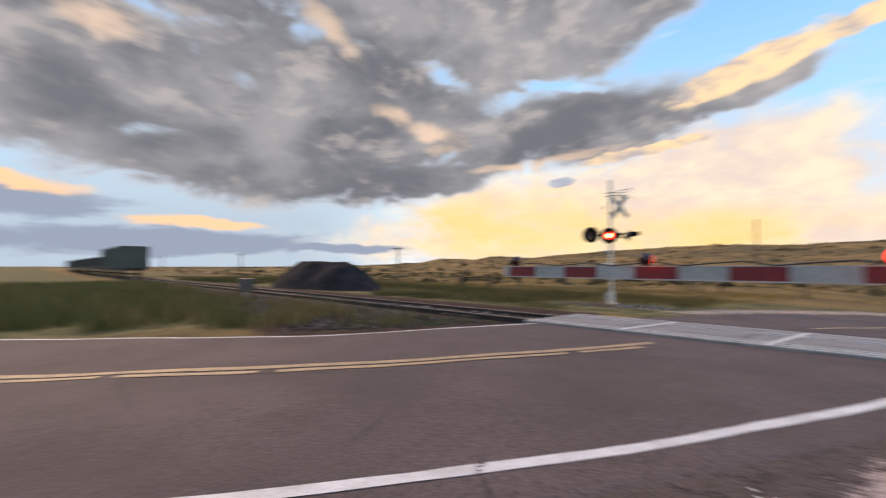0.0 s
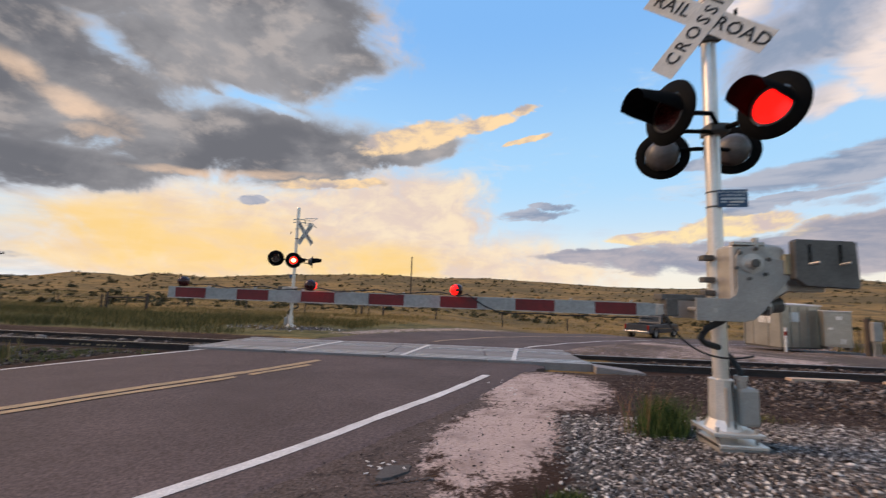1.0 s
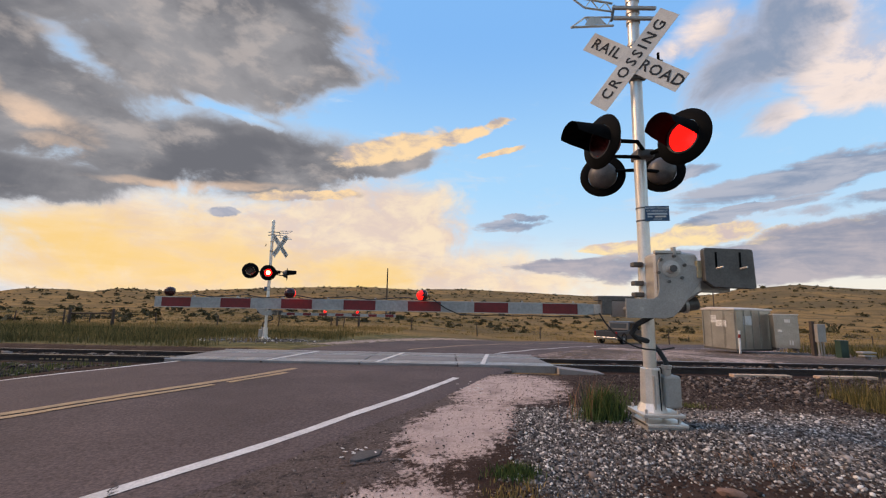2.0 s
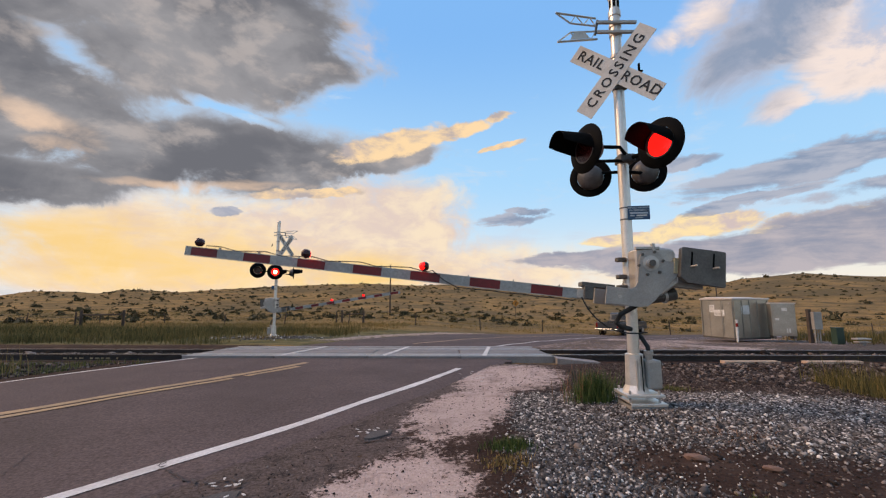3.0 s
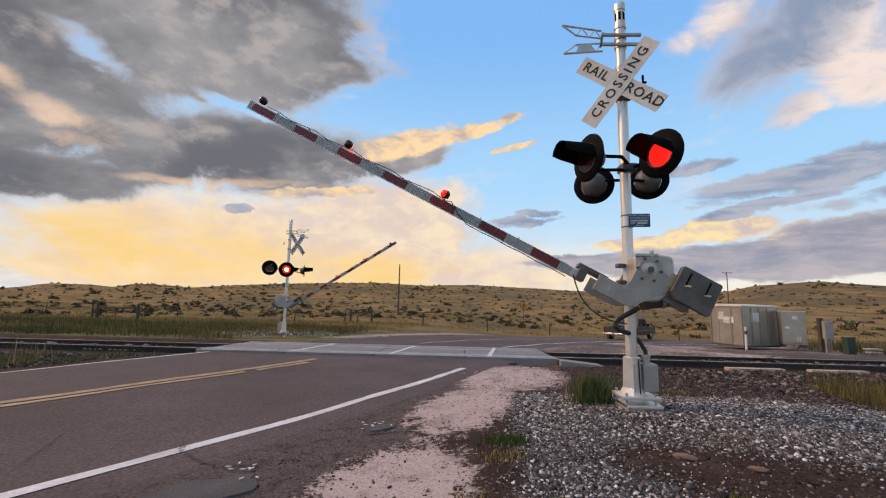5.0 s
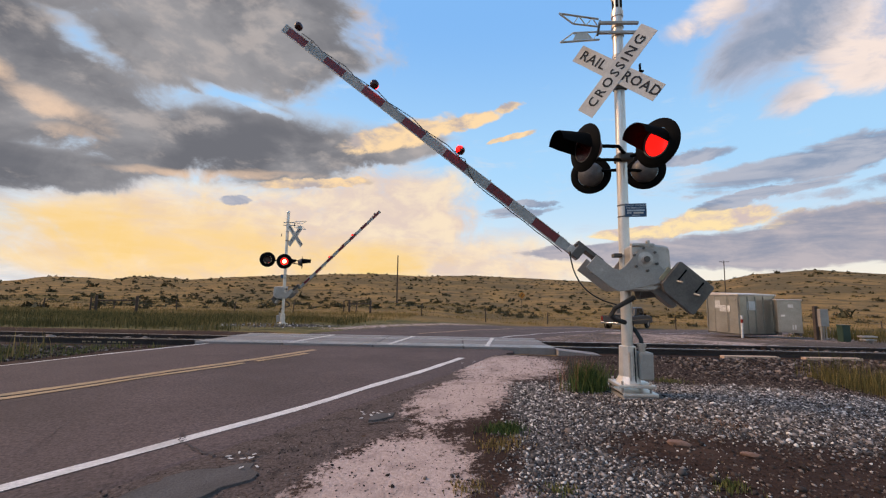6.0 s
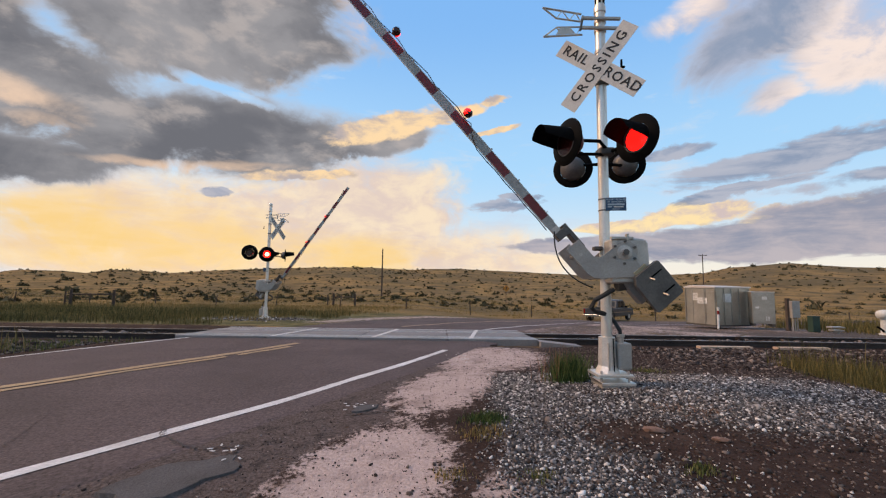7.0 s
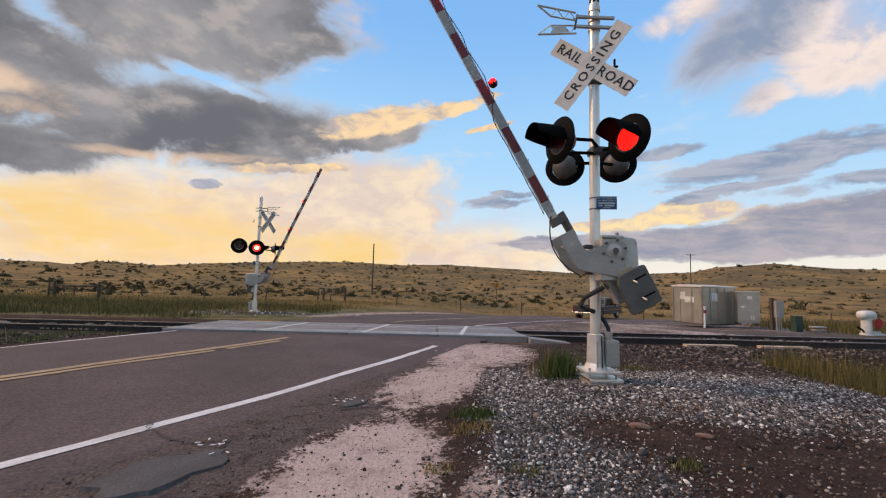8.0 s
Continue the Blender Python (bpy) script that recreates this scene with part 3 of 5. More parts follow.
def ground():
    rings, spokes = 250, 400
    r = 0.25 * (14000 ** (np.arange(rings) / (rings - 1)))
    a = np.linspace(0, 2 * np.pi, spokes, endpoint=False)
    R, A = np.meshgrid(r, a, indexing="ij")
    x, y = (R * np.sin(A)).ravel() + 0.5, (R * np.cos(A)).ravel() + 0.5
    z = sunk(x, y, height(x, y))
    V = np.concatenate([np.stack([x, y, z], 1), [[0.5, 0.5, 0.0]]])
    i, j = np.meshgrid(np.arange(rings - 1), np.arange(spokes), indexing="ij")
    i, j, k = i.ravel(), j.ravel(), (j.ravel() + 1) % spokes
    F = np.stack([i * spokes + j, i * spokes + k, (i + 1) * spokes + k, (i + 1) * spokes + j], 1)
    cap = np.array([[len(V) - 1, (q + 1) % spokes, q, q] for q in range(spokes)])
    me = bpy.data.meshes.new("ground")
    me.from_pydata(V.tolist(), [], [f[::-1] for f in F.tolist()] + [c[:3][::-1] for c in cap.tolist()])
    x, y = V[:, 0], V[:, 1]
    ac = across(x, y)
    south = smooth(y, 9.2, 8.0)
    def spot(cx, cy, rx, ry, turn=0.0):
        c, q = math.cos(radians(turn)), math.sin(radians(turn))
        return 1.15 - (((x - cx) * c + (y - cy) * q) / rx) ** 2 - (((y - cy) * c - (x - cx) * q) / ry) ** 2

    shoulder = smooth(ac, 3.0, 3.6) * smooth(y, 9.0, 8.2) * smooth(y, -14, -6)
    pink = np.maximum.reduce([spot(-0.12, 1.75, 0.70, 1.2, -12), spot(0.50, 4.3, 0.72, 1.7, -18), spot(1.35, 6.6, 1.1, 1.9, -20), spot(-1.2, -1.6, 1.1, 2.6, -32), 0.75 * spot(0.8, 1.3, 0.3, 0.6)])
    lot = smooth(ac, 3.2, 3.8) * smooth(y, 10.6, 11.2) * smooth(y, 31, 26) * smooth(x, 30, 24)
    zones = {
        "dirt": np.maximum(shoulder * pink, np.maximum(lot * smooth(ac, 13.0, 9.0) * (0.38 + 0.5 * waves(x, y, 5, 12)), smooth(ac, -3.0, -3.4) * smooth(ac, -5.2, -4.0) * smooth(y, 13.6, 15.5) * smooth(y, 27, 23) * 0.62)),
        "soil": np.maximum(shoulder * (x > -6) * smooth(x, 9.5, 7.0),
                           smooth(x, 3.0, 4.2) * smooth(np.abs(y - TRACK_Y + 1.6), 3.9, 3.0) + smooth(x, -5.0, -6.0) * smooth(y, 13.4, 12.2) * smooth(y + 0.10 * (x + 6), 2.6, 4.4)),
        "gravel": np.maximum(gravel_share(x, y), 1.1 * np.exp(-((x + 7.2) / 2.4) ** 2 - ((y - 16.6) / 1.2) ** 2)),
        "tar": smooth(ac, 5.3, 4.5) * smooth(ac, 2.5, 3.0) * smooth(y, 9, 7) * smooth(pink, 0.75, 0.3) + 0.8 * lot,
        "green": np.maximum(smooth(y, 12.2, 13.2) * smooth(y, 31, 19) * smooth(ac, 2, -3), np.maximum(smooth(x, -9, -13) * smooth(y, 6.5, 4.0), smooth(x, 6, 9) * smooth(y, 26, 16))),
    }
    for name, v in zones.items():
        at = me.attributes.new(name, "FLOAT", "POINT")
        at.data.foreach_set("value", np.clip(v, 0, 1).astype(np.float32))
    me.materials.append(ground_material())
    for p in me.polygons:
        p.use_smooth = True
    return tagged(new("ground", me), "prairie ground of dirt, gravel and dry grass", "ground", "", "structure")


def strip(name, lo, hi, mat, lift, i0=0, i1=None, label="", cat="road", kind="structure", wobble=0.0, parent=None, gaps=0.0, thick=0.0, cols=1):
    """A band along the road between two distances right of its middle."""
    b = bmesh.new()
    rs = random.Random(hash(name) % 1000 if False else len(name) * 7 + int(lo * 100))
    rows = []
    idx = range(i0, i1 if i1 is not None else len(ROAD))
    for k in idx:
        row = []
        for c in range(cols + 1):
            top = hi + (0.35 * float(smooth(ROAD_XY[k, 1] + 3.5, 8.5, 4.5)) * float(smooth(ROAD_XY[k, 1], -7, -2)) if cols > 1 else 0)
            d = lo + (top - lo) * c / cols if not (cols > 1 and c == cols - 1) else top - 0.3
            w = rs.uniform(-wobble, wobble) if c in (0, cols) else 0
            p = ROAD_XY[k] + ROAD_N[k] * (d + w)
            row.append(b.verts.new((p[0], p[1], hz(p[0], p[1]) + lift - (0.035 if cols > 1 and c in (0, cols) else 0))))
        rows.append(row)
    for r, s in zip(rows, rows[1:]):
        if gaps and rs.random() < gaps:
            continue
        for c in range(cols):
            b.faces.new([r[c], r[c + 1], s[c + 1], s[c]])
    if thick:
        e = bmesh.ops.extrude_face_region(b, geom=b.faces[:])
        bmesh.ops.translate(b, verts=[v for v in e["geom"] if isinstance(v, bmesh.types.BMVert)], vec=(0, 0, -thick))
    ob = part(name, b, mat, parent)
    if parent is None:
        tagged(ob, label, cat, "", kind)
    return ob


def dense_road():
    """Resamples the road's middle line finely near the crossing."""
    global ROAD, ROAD_XY, ROAD_T, ROAD_N
    seg = np.r_[0, np.cumsum(np.linalg.norm(np.diff(ROAD_XY, axis=0), axis=1))]
    mid = seg[np.argmin(np.abs(ROAD_XY[:, 1] - 6))]
    s = np.unique(np.r_[np.arange(max(0, mid - 30), mid + 34, 0.25), np.arange(0, seg[-1], 2.5)])
    ROAD_XY = np.stack([np.interp(s, seg, ROAD_XY[:, 0]), np.interp(s, seg, ROAD_XY[:, 1])], 1)
    for _ in range(3):
        ROAD_XY[1:-1] = (ROAD_XY[:-2] + 2 * ROAD_XY[1:-1] + ROAD_XY[2:]) / 4
    ROAD_T = np.gradient(ROAD_XY, axis=0)
    ROAD_T /= np.linalg.norm(ROAD_T, axis=1)[:, None]
    ROAD_N = np.stack([ROAD_T[:, 1], -ROAD_T[:, 0]], 1)
    ROAD = ROAD_XY


dense_road()
ground()
K_PANEL = int(np.argmin(np.abs(ROAD_XY[:, 1] - 8.4)))
K_PANEL2 = int(np.argmin(np.abs(ROAD_XY[:, 1] - 12.2)))
K_STOP = int(np.argmin(np.abs(ROAD_XY[:, 1] - 8.45)))


def road():
    strip("road", -3.35, 4.0, M_ASPHALT, 0.007, label="worn grey asphalt two-lane road with cracks", wobble=0.10, thick=0.12, cols=16)
    strip("edge_line", 3.24, 3.37, M_PAINT_W, 0.0130, 0, K_STOP + 2, label="worn white painted edge line on asphalt", cat="road marking", wobble=0.008)
    strip("edge_line", -3.05, -2.95, M_PAINT_W, 0.0130, 0, K_STOP, label="thin white painted edge line beside weeds", cat="road marking", wobble=0.008)
    strip("edge_line", 2.75, 2.87, M_PAINT_W, 0.0130, K_PANEL2 + 6, None, label="white edge line curving away past the crossing", cat="road marking", wobble=0.008)
    strip("centre_line", -0.13, 0.04, M_PAINT_Y, 0.0145, 0, K_STOP, label="worn yellow double centre line, crossing side", cat="road marking", wobble=0.012)
    strip("centre_line", 0.12, 0.25, M_PAINT_Y, 0.0145, 0, K_STOP - 2, label="worn patchy yellow centre line with gaps", cat="road marking", wobble=0.012, gaps=0.12)
    strip("centre_line", -0.05, 0.08, M_PAINT_Y, 0.0145, K_PANEL2 + 4, None, label="faded yellow centre line beyond the track", cat="road marking", wobble=0.012)


road()


def rail_mesh(x0, x1):
    """A flat-bottomed rail along x, its foot at z = 0."""
    half = [(0.07, 0), (0.07, 0.012), (0.012, 0.03), (0.010, 0.125), (0.036, 0.135), (0.036, 0.168), (0.028, 0.172)]
    prof = half + [(-a, h) for a, h in reversed(half)]
    b = bmesh.new()
    xs = [x0, x1]
    rings = [[b.verts.new((x, a, h)) for a, h in prof] for x in xs]
    n = len(prof)
    for k in range(n):
        b.faces.new([rings[0][k], rings[0][(k + 1) % n], rings[1][(k + 1) % n], rings[1][k]])
    b.faces.new(rings[0]), b.faces.new(rings[1])
    return b


def track():
    z0 = RAIL_Z - 0.172
    for y, lab in ((TRACK_Y - 0.755, "rusty steel rail with a polished head, road side"), (TRACK_Y + 0.755, "rusty steel rail with a polished head, field side")):
        t = thing("rail", pose(0, y, z0 if y < TRACK_Y else z0 - 0.045), lab, "rail", "rails of the track")
        part("rail_body", rail_mesh(-600, 400), M_RAIL, t)
        part("running_surface", box(1000, 0.05, 0.006, (-100, 0, 0.1735)), M_RAILTOP, t, "polished rail head")
        if y < TRACK_Y:
            for k, w in enumerate((0.10, 0.07, 0.05, 0.10, 0.08, 0.10, 0.06, 0.09, 0.05)):
                part("stamp_bar", box(w, 0.004, 0.035, (-9.2 + 0.135 * k + (0.12 if k > 3 else 0) + (0.1 if k > 7 else 0), -0.0125, 0.075)), M_PAINT_Y, t, "faded yellow paint bar on the web")
    b = box(0.23, 2.6, 0.16, (0, 0, 0), 0.012)
    first = part("sleeper", b, M_TIE)
    tagged(first, "creosoted timber sleeper bedded in ballast", "sleeper", "sleepers under the track")
    first.matrix_basis = pose(-6.5, TRACK_Y, z0 - 0.10, -1.7)
    xs = [-6.5 - 0.53 * k for k in range(1, 60)] + [4.0 + 0.53 * k for k in range(50)]
    for x in xs:
        o = first.copy()
        scene.collection.objects.link(o)
        o.matrix_basis = pose(x, TRACK_Y + random.uniform(-0.05, 0.05), z0 - 0.10, -1.7, 0, random.uniform(-1.5, 1.5))
    # concrete crossing panels, each a slab, with rail gaps between the rows
    cr = thing("crossing_surface", pose(0, TRACK_Y, 0), "pale concrete level crossing panels between the rails", "level crossing", "", "structure")
    rows = [(-1.12, -0.84), (-0.67, 0.67), (0.84, 1.62)]
    n = 4
    for lo, hi in rows:
        w = (PANEL_X[1] - PANEL_X[0]) / n
        me = None
        for k in range(n):
            c = PANEL_X[0] + w * (k + 0.5)
            if me is None:
                o = part("panel", box(w - 0.03, hi - lo, 0.18, (0, 0, 0), 0.015), M_CONC, cr)
                me = o.data
            else:
                o = new("panel", me)
                o.parent = cr
            o.matrix_basis = pose(c, (lo + hi) / 2, 0.035 - 0.09 - 0.022 * (lo + hi) / 2, -1.2)
    for x in (-3.6, -1.15, 1.25):
        o = part("joint_bar", box(0.10, 2.6, 0.012, (0, 0.2, 0.043), m=None), M_PAINT_W, cr, "pale strip across the panels")
        o.matrix_basis = pose(x, 0, 0, -1.2, 0, -8)
    for y in (-1.09, -0.87, -0.64, 0.64, 0.87, 1.59):
        part("edge_angle", box(PANEL_X[1] - PANEL_X[0] - 0.02, 0.05, 0.012, (0, 0, 0)), M_ANGLE, cr, "bright steel edge angle", pose((PANEL_X[0] + PANEL_X[1]) / 2, y, 0.038 - 0.022 * y))
    part("end_ramp", plate([(0, 0.04), (1.0, -0.06), (1.0, -0.16), (0, -0.16)], 0.46, 0.01), M_CONC, cr, "sloping end ramp", pose(PANEL_X[1] + 0.01, -1.30, 0))
    for x in (7.35, 9.25):
        p = part("timber_plank", box(1.3, 0.18, 0.09, (0, 0, 0), 0.01), M_PLANK)
        p.matrix_basis = pose(x, TRACK_Y - 1.02, -0.09, 0, 0, 0.6)
        tagged(p, "bleached timber plank lying along the rail foot", "plank", "planks beside the rail")


track()


# ---- crossing signals ----
def crossbuck(parent, m, text=True):
    """Two crossed blades; the sign faces -y of its own space."""
    cb = part("crossbuck", box(0.20, 0.02, 0.20, (0, 0.02, 0)), M_GALV, parent, "white crossbuck sign", m)
    L2, W2 = 0.61, 0.114
    rect = [(-L2, -W2), (L2, -W2), (L2, W2), (-L2, W2)]
    for ang, y, words in ((40, 0.0, ("RAIL", "ROAD")), (-50, -0.006, ("CROSSING",))):
        mm = pose(0, y - 0.004, 0, 0, ang, 0)
        bl = part("blade", plate(rect, 0.005, 0.0015), M_WHITE, cb, "white sign blade", mm)
        if text:
            if len(words) == 2:
                for w, x in zip(words, (-0.36, 0.36)):
                    letters(w, 0.172, M_LETTER, bl, pose(x, -0.0022, 0, 90, 0, 0))
            else:
                letters("CROSSING", 0.168, M_LETTER, bl, pose(0, -0.0022, 0, 90, 0, 0), spread=1.32)
    return cb


def hood_mesh():
    """A lamp visor: three quarters of a tapering tube round +z, open below (towards -y)."""
    b = bmesh.new()
    seg, rows = 22, []
    for z, r, cut in ((0.0, 0.168, 74), (0.12, 0.163, 80), (0.25, 0.155, 86), (0.36, 0.147, 95)):
        row = []
        for k in range(seg + 1):
            a = radians(-90 + cut + (360 - 2 * cut) * k / seg)
            row.append(b.verts.new((r * math.cos(a), r * math.sin(a), z)))
        rows.append(row)
    for p, q in zip(rows, rows[1:]):
        for k in range(seg):
            b.faces.new([p[k], p[k + 1], q[k + 1], q[k]])
    bmesh.ops.solidify(b, geom=b.faces[:], thickness=0.004)
    return b


def half_disc(r, side, z, t=0.004):
    b = bmesh.new()
    n = 14
    pts = [(r * math.sin(math.pi * k / n) * side, r * math.cos(math.pi * k / n)) for k in range(n + 1)]
    f = b.faces.new([b.verts.new((x, y, z)) for x, y in pts])
    e = bmesh.ops.extrude_face_region(b, geom=[f])
    bmesh.ops.translate(b, verts=[v for v in e["geom"] if isinstance(v, bmesh.types.BMVert)], vec=(0, 0, t))
    return b


# added covers that imitate the flashing, sorted by lamp phase
SHUTTERS = {"left": [], "right": []}


def lamp_head(parent, at, aim, phase, bg_r=0.275, core=0.03):
    """A flashing-light head whose axis points along aim; phase: which of the two flashing lamps it is."""
    m = Matrix.Translation(at) @ Vector(aim).to_track_quat("Z", "Y").to_matrix().to_4x4()
    head = part("lamp_head", lathe([(0.0, -0.20), (0.09, -0.19), (0.145, -0.14), (0.168, -0.05), (0.17, 0.0), (0.15, 0.0), (0.15, -0.03), (0.0, -0.03)], 28), M_DOME, parent, "flashing light head", m, True)
    part("background", lathe([(0.172, -0.012), (bg_r, -0.03), (bg_r + 0.004, -0.022), (bg_r, -0.014), (0.172, 0.004)], 36), M_BLACK, head, "round black backing disc", smooth=True)
    part("hood", hood_mesh(), M_HOOD, head, "black visor")
    part("lens", lathe([(0.149, -0.022), (0.10, -0.012), (0.0, -0.008)], 28), M_LAMP_ON, head, "glowing red lens", smooth=True)
    if core > 0.03:
        part("bulb", lathe([(core, -0.010), (core * 0.6, -0.004), (0.0, -0.002)], 16), M_LAMP_HOT, head, "bright lamp core", smooth=True)
    # added vanes: they hide or bare the always glowing lens to imitate flashing
    for side in (-1, 1):
        s = part("shutter", half_disc(0.1495, side, -0.0015), M_LENS_OFF, head, "added dark red vane imitating the unlit lens")
        SHUTTERS[phase].append((s, side))
    return head


def arm_lamp(parent, x, z, phase=None):
    """A small red gate-arm lamp on the arm's top edge."""
    base = part("arm_lamp", lathe([(0, 0), (0.035, 0), (0.035, 0.02), (0, 0.02)], 12), M_BLACK, parent, "red gate-arm lamp", pose(x, -0.02, z))
    part("lens", lathe([(0.0, -0.055), (0.030, -0.052), (0.048, -0.03), (0.051, 0), (0.048, 0.03), (0.030, 0.052), (0.0, 0.055)], 16, pose(0, 0, 0.048, 90)), M_LENS_OFF if phase is None else M_LAMP_ON, base, "red lamp lens", smooth=True)
    # added half shroud, turned to mask the always glowing lens while off
    if phase:
        b = lathe([(0.0, -0.062), (0.034, -0.059), (0.053, -0.034), (0.056, 0), (0.053, 0.034), (0.034, 0.059), (0.0, 0.062)], 16, pose(0, 0, 0, 90))
        bmesh.ops.bisect_plane(b, geom=b.verts[:] + b.edges[:] + b.faces[:], plane_co=(0, 0.0, 0), plane_no=(0, 1, 0), clear_outer=True)
        s = part("shroud", b, M_LENS_OFF, base, "added dark red half shroud imitating the unlit lamp", pose(0, 0, 0.048), True)
        SHUTTERS.setdefault("arm_" + phase, []).append((s, 0))
    return base


SHAFT = Vector((0.10, -0.33, 1.55))
GATES, CABLES = [], []


def cable_pose(a):
    """Where the hanging cable lies while the arm is raised by a degrees."""
    c, s = math.cos(radians(a)), math.sin(radians(a))
    x, z = SHAFT.x - 0.70 * c - 0.45 * s, SHAFT.z + 0.70 * s - 0.45 * c
    return pose(x, -0.25, z, 0, math.degrees(math.atan2(z - 0.86, -0.06 - x)), 0)


def gate_arm(parent, detail=True):
    """The arm with its side plates and counterweight; its space has the shaft at the origin and the arm along -x."""
    g = part("gate_arm", lathe([(0, -0.02), (0.085, -0.02), (0.085, 0.010), (0.05, 0.014), (0.05, 0.026), (0.03, 0.03), (0.03, 0.05), (0, 0.05)], 28, pose(0, 0, 0, 90)), M_GALV, parent, "red and white striped gate arm assembly")
    g.matrix_basis = pose(*SHAFT, 0, 0, -5)
    part("hub_nut", lathe([(0, 0.05), (0.035, 0.05), (0.035, 0.062), (0, 0.062)], 12, pose(0, 0, 0, 90)), M_DARK_STEEL, g, "dark hub nut")
    for k in range(6):
        a = 2 * math.pi * k / 6 + 0.3
        part("bolt", lathe([(0, 0), (0.017, 0), (0.016, 0.02), (0, 0.02)], 6, pose(0.13 * math.cos(a), -0.004, 0.13 * math.sin(a), 90)), M_DARK_STEEL, g)
    curve = [(-0.45, -0.30), (-0.19, -0.30), (-0.145, -0.27), (-0.125, -0.21), (-0.125, 0.05), (-0.09, 0.13), (0.0, 0.155), (0.09, 0.13), (0.15, 0.05), (0.30, 0.02), (0.30, -0.10), (0.20, -0.22),
             (0.07, -0.40), (0.0, -0.47), (-0.08, -0.49), (-0.45, -0.49)]
    part("side_plate", plate(curve, 0.018, 0.003, pose(0, -0.005, 0)), M_ALU_PAINT, g, "grey curved side plate")
    part("side_plate", plate(curve, 0.018, 0.003, pose(0, 0.50, 0)), M_ALU_PAINT, g, "grey curved side plate")
    part("arm_bracket", box(0.36, 0.20, 0.05, (-0.52, 0.16, -0.30), 0.006), M_DARK_STEEL, g, "dark steel arm bracket")
    part("arm_bracket", box(0.10, 0.16, 0.15, (-0.62, 0.12, -0.39), 0.006), M_DARK_STEEL, g, "dark steel arm bracket")
    part("tie_bar", rod((-0.30, -0.01, -0.40), (-0.30, 0.52, -0.40), 0.02), M_GALV, g)
    part("counterweight_bracket", box(0.10, 0.10, 0.17, (0.29, 0.03, 0.0), 0.005), material("tan_bracket_paint", (0.42, 0.36, 0.22), 0.6), g, "tan counterweight bracket")
    cw = plate([(0.28, 0.185), (0.30, 0.205), (0.72, 0.19), (0.735, 0.175), (0.745, -0.175), (0.73, -0.195), (0.36, -0.18), (0.28, -0.12)], 0.07, 0.006, pose(0, -0.075, 0))
    w = part("counterweight", cw, M_DARK_STEEL, g, "dark slotted counterweight plate")
    part("counterweight", plate([(0.30, -0.10), (0.60, -0.14), (0.60, -0.22), (0.30, -0.22)], 0.16, 0.005, pose(0, 0.10, 0)), M_GALV, g, "inner counterweight plate")
    # slots are not cut: black bars imitate the shade inside them
    for x in (0.39, 0.61):
        part("slot", box(0.018, 0.004, 0.15, (x, -0.0765, 0.085)), M_BLACK, w, "black bar for the shade in a bolt slot")
        part("bolt", rod((x, -0.07, 0.0), (x + 0.035, -0.125, 0.012), 0.011, 8), M_GALV, w, "long bolt")
    # striped arm
    z, y = -0.415, 0.10
    part("arm_fitting", box(0.16, 0.05, 0.10, (-0.66, y, z), 0.008), M_GALV, g, "galvanised arm fitting")
    x, stripe, n = -0.67, 0.352, 0
    tip = -5.56
    cols = [M_GREYW, M_RED]
    while x > tip + 0.02:
        w1 = 0.23 if n == 0 else stripe
        x1 = max(x - w1, tip)
        hgt = 0.106
        part("stripe", box(x - x1, 0.03, hgt, ((x + x1) / 2, y, z), 0.003), cols[n % 2], g, "red sheeting" if n % 2 else "white sheeting")
        x, n = x1, n + 1
    part("edge_trim", box(4.76, 0.034, 0.008, (-3.18, y, z + 0.055)), M_GALV, g, "bright metal top edge")
    part("edge_trim", box(4.76, 0.034, 0.008, (-3.18, y, z - 0.055)), M_GALV, g, "bright metal bottom edge")
    arm_lamp(g, -5.30, z + 0.064)
    arm_lamp(g, -3.92, z + 0.064, "left")
    arm_lamp(g, -2.50, z + 0.064, "right")
    pts = [Vector((-5.28, y - 0.02, z + 0.085))]
    for k in range(1, 15):
        xx = -5.28 + k * 0.2
        pts.append(Vector((xx, y - 0.018, z + 0.075 + 0.018 * math.sin(k * 2.1))))
    pts += [Vector((-2.4, y - 0.03, z + 0.08)), Vector((-2.25, y - 0.035, z - 0.02)), Vector((-2.1, y - 0.03, z - 0.08))]
    for k in range(1, 8):
        pts.append(Vector((-2.1 + k * 0.19, y - 0.01, z - 0.075 - 0.008 * (k % 2))))
    part("lamp_cable", tube(pts, 0.006, 5), M_RUBBER, g, "thin black lamp cable")
    for k in range(9):
        part("cable_clip", box(0.012, 0.04, 0.02, (-5.1 + k * 0.52, y, z + 0.068)), M_GALV, g)
    return g


def truss_arm(parent, m, backed=False):
    """A slim tapering lattice bracket along -x."""
    t = part("lattice_bracket", rod((-0.52, 0, 0.10), (0, 0, 0.055), 0.013, 6), M_ALU, parent, "pale lattice sign bracket", m)
    part("chord", rod((-0.52, 0, 0.10), (-0.34, 0, -0.03), 0.011, 6), M_ALU, t)
    part("chord", rod((-0.34, 0, -0.03), (0, 0, -0.05), 0.011, 6), M_ALU, t)
    for a, c in (((-0.34, -0.03), (-0.26, 0.078)), ((-0.26, 0.078), (-0.17, -0.04)), ((-0.17, -0.04), (-0.08, 0.062)), ((-0.08, 0.062), (-0.01, -0.05))):
        part("brace", rod((a[0], 0, a[1]), (c[0], 0, c[1]), 0.007, 6), M_ALU, t)
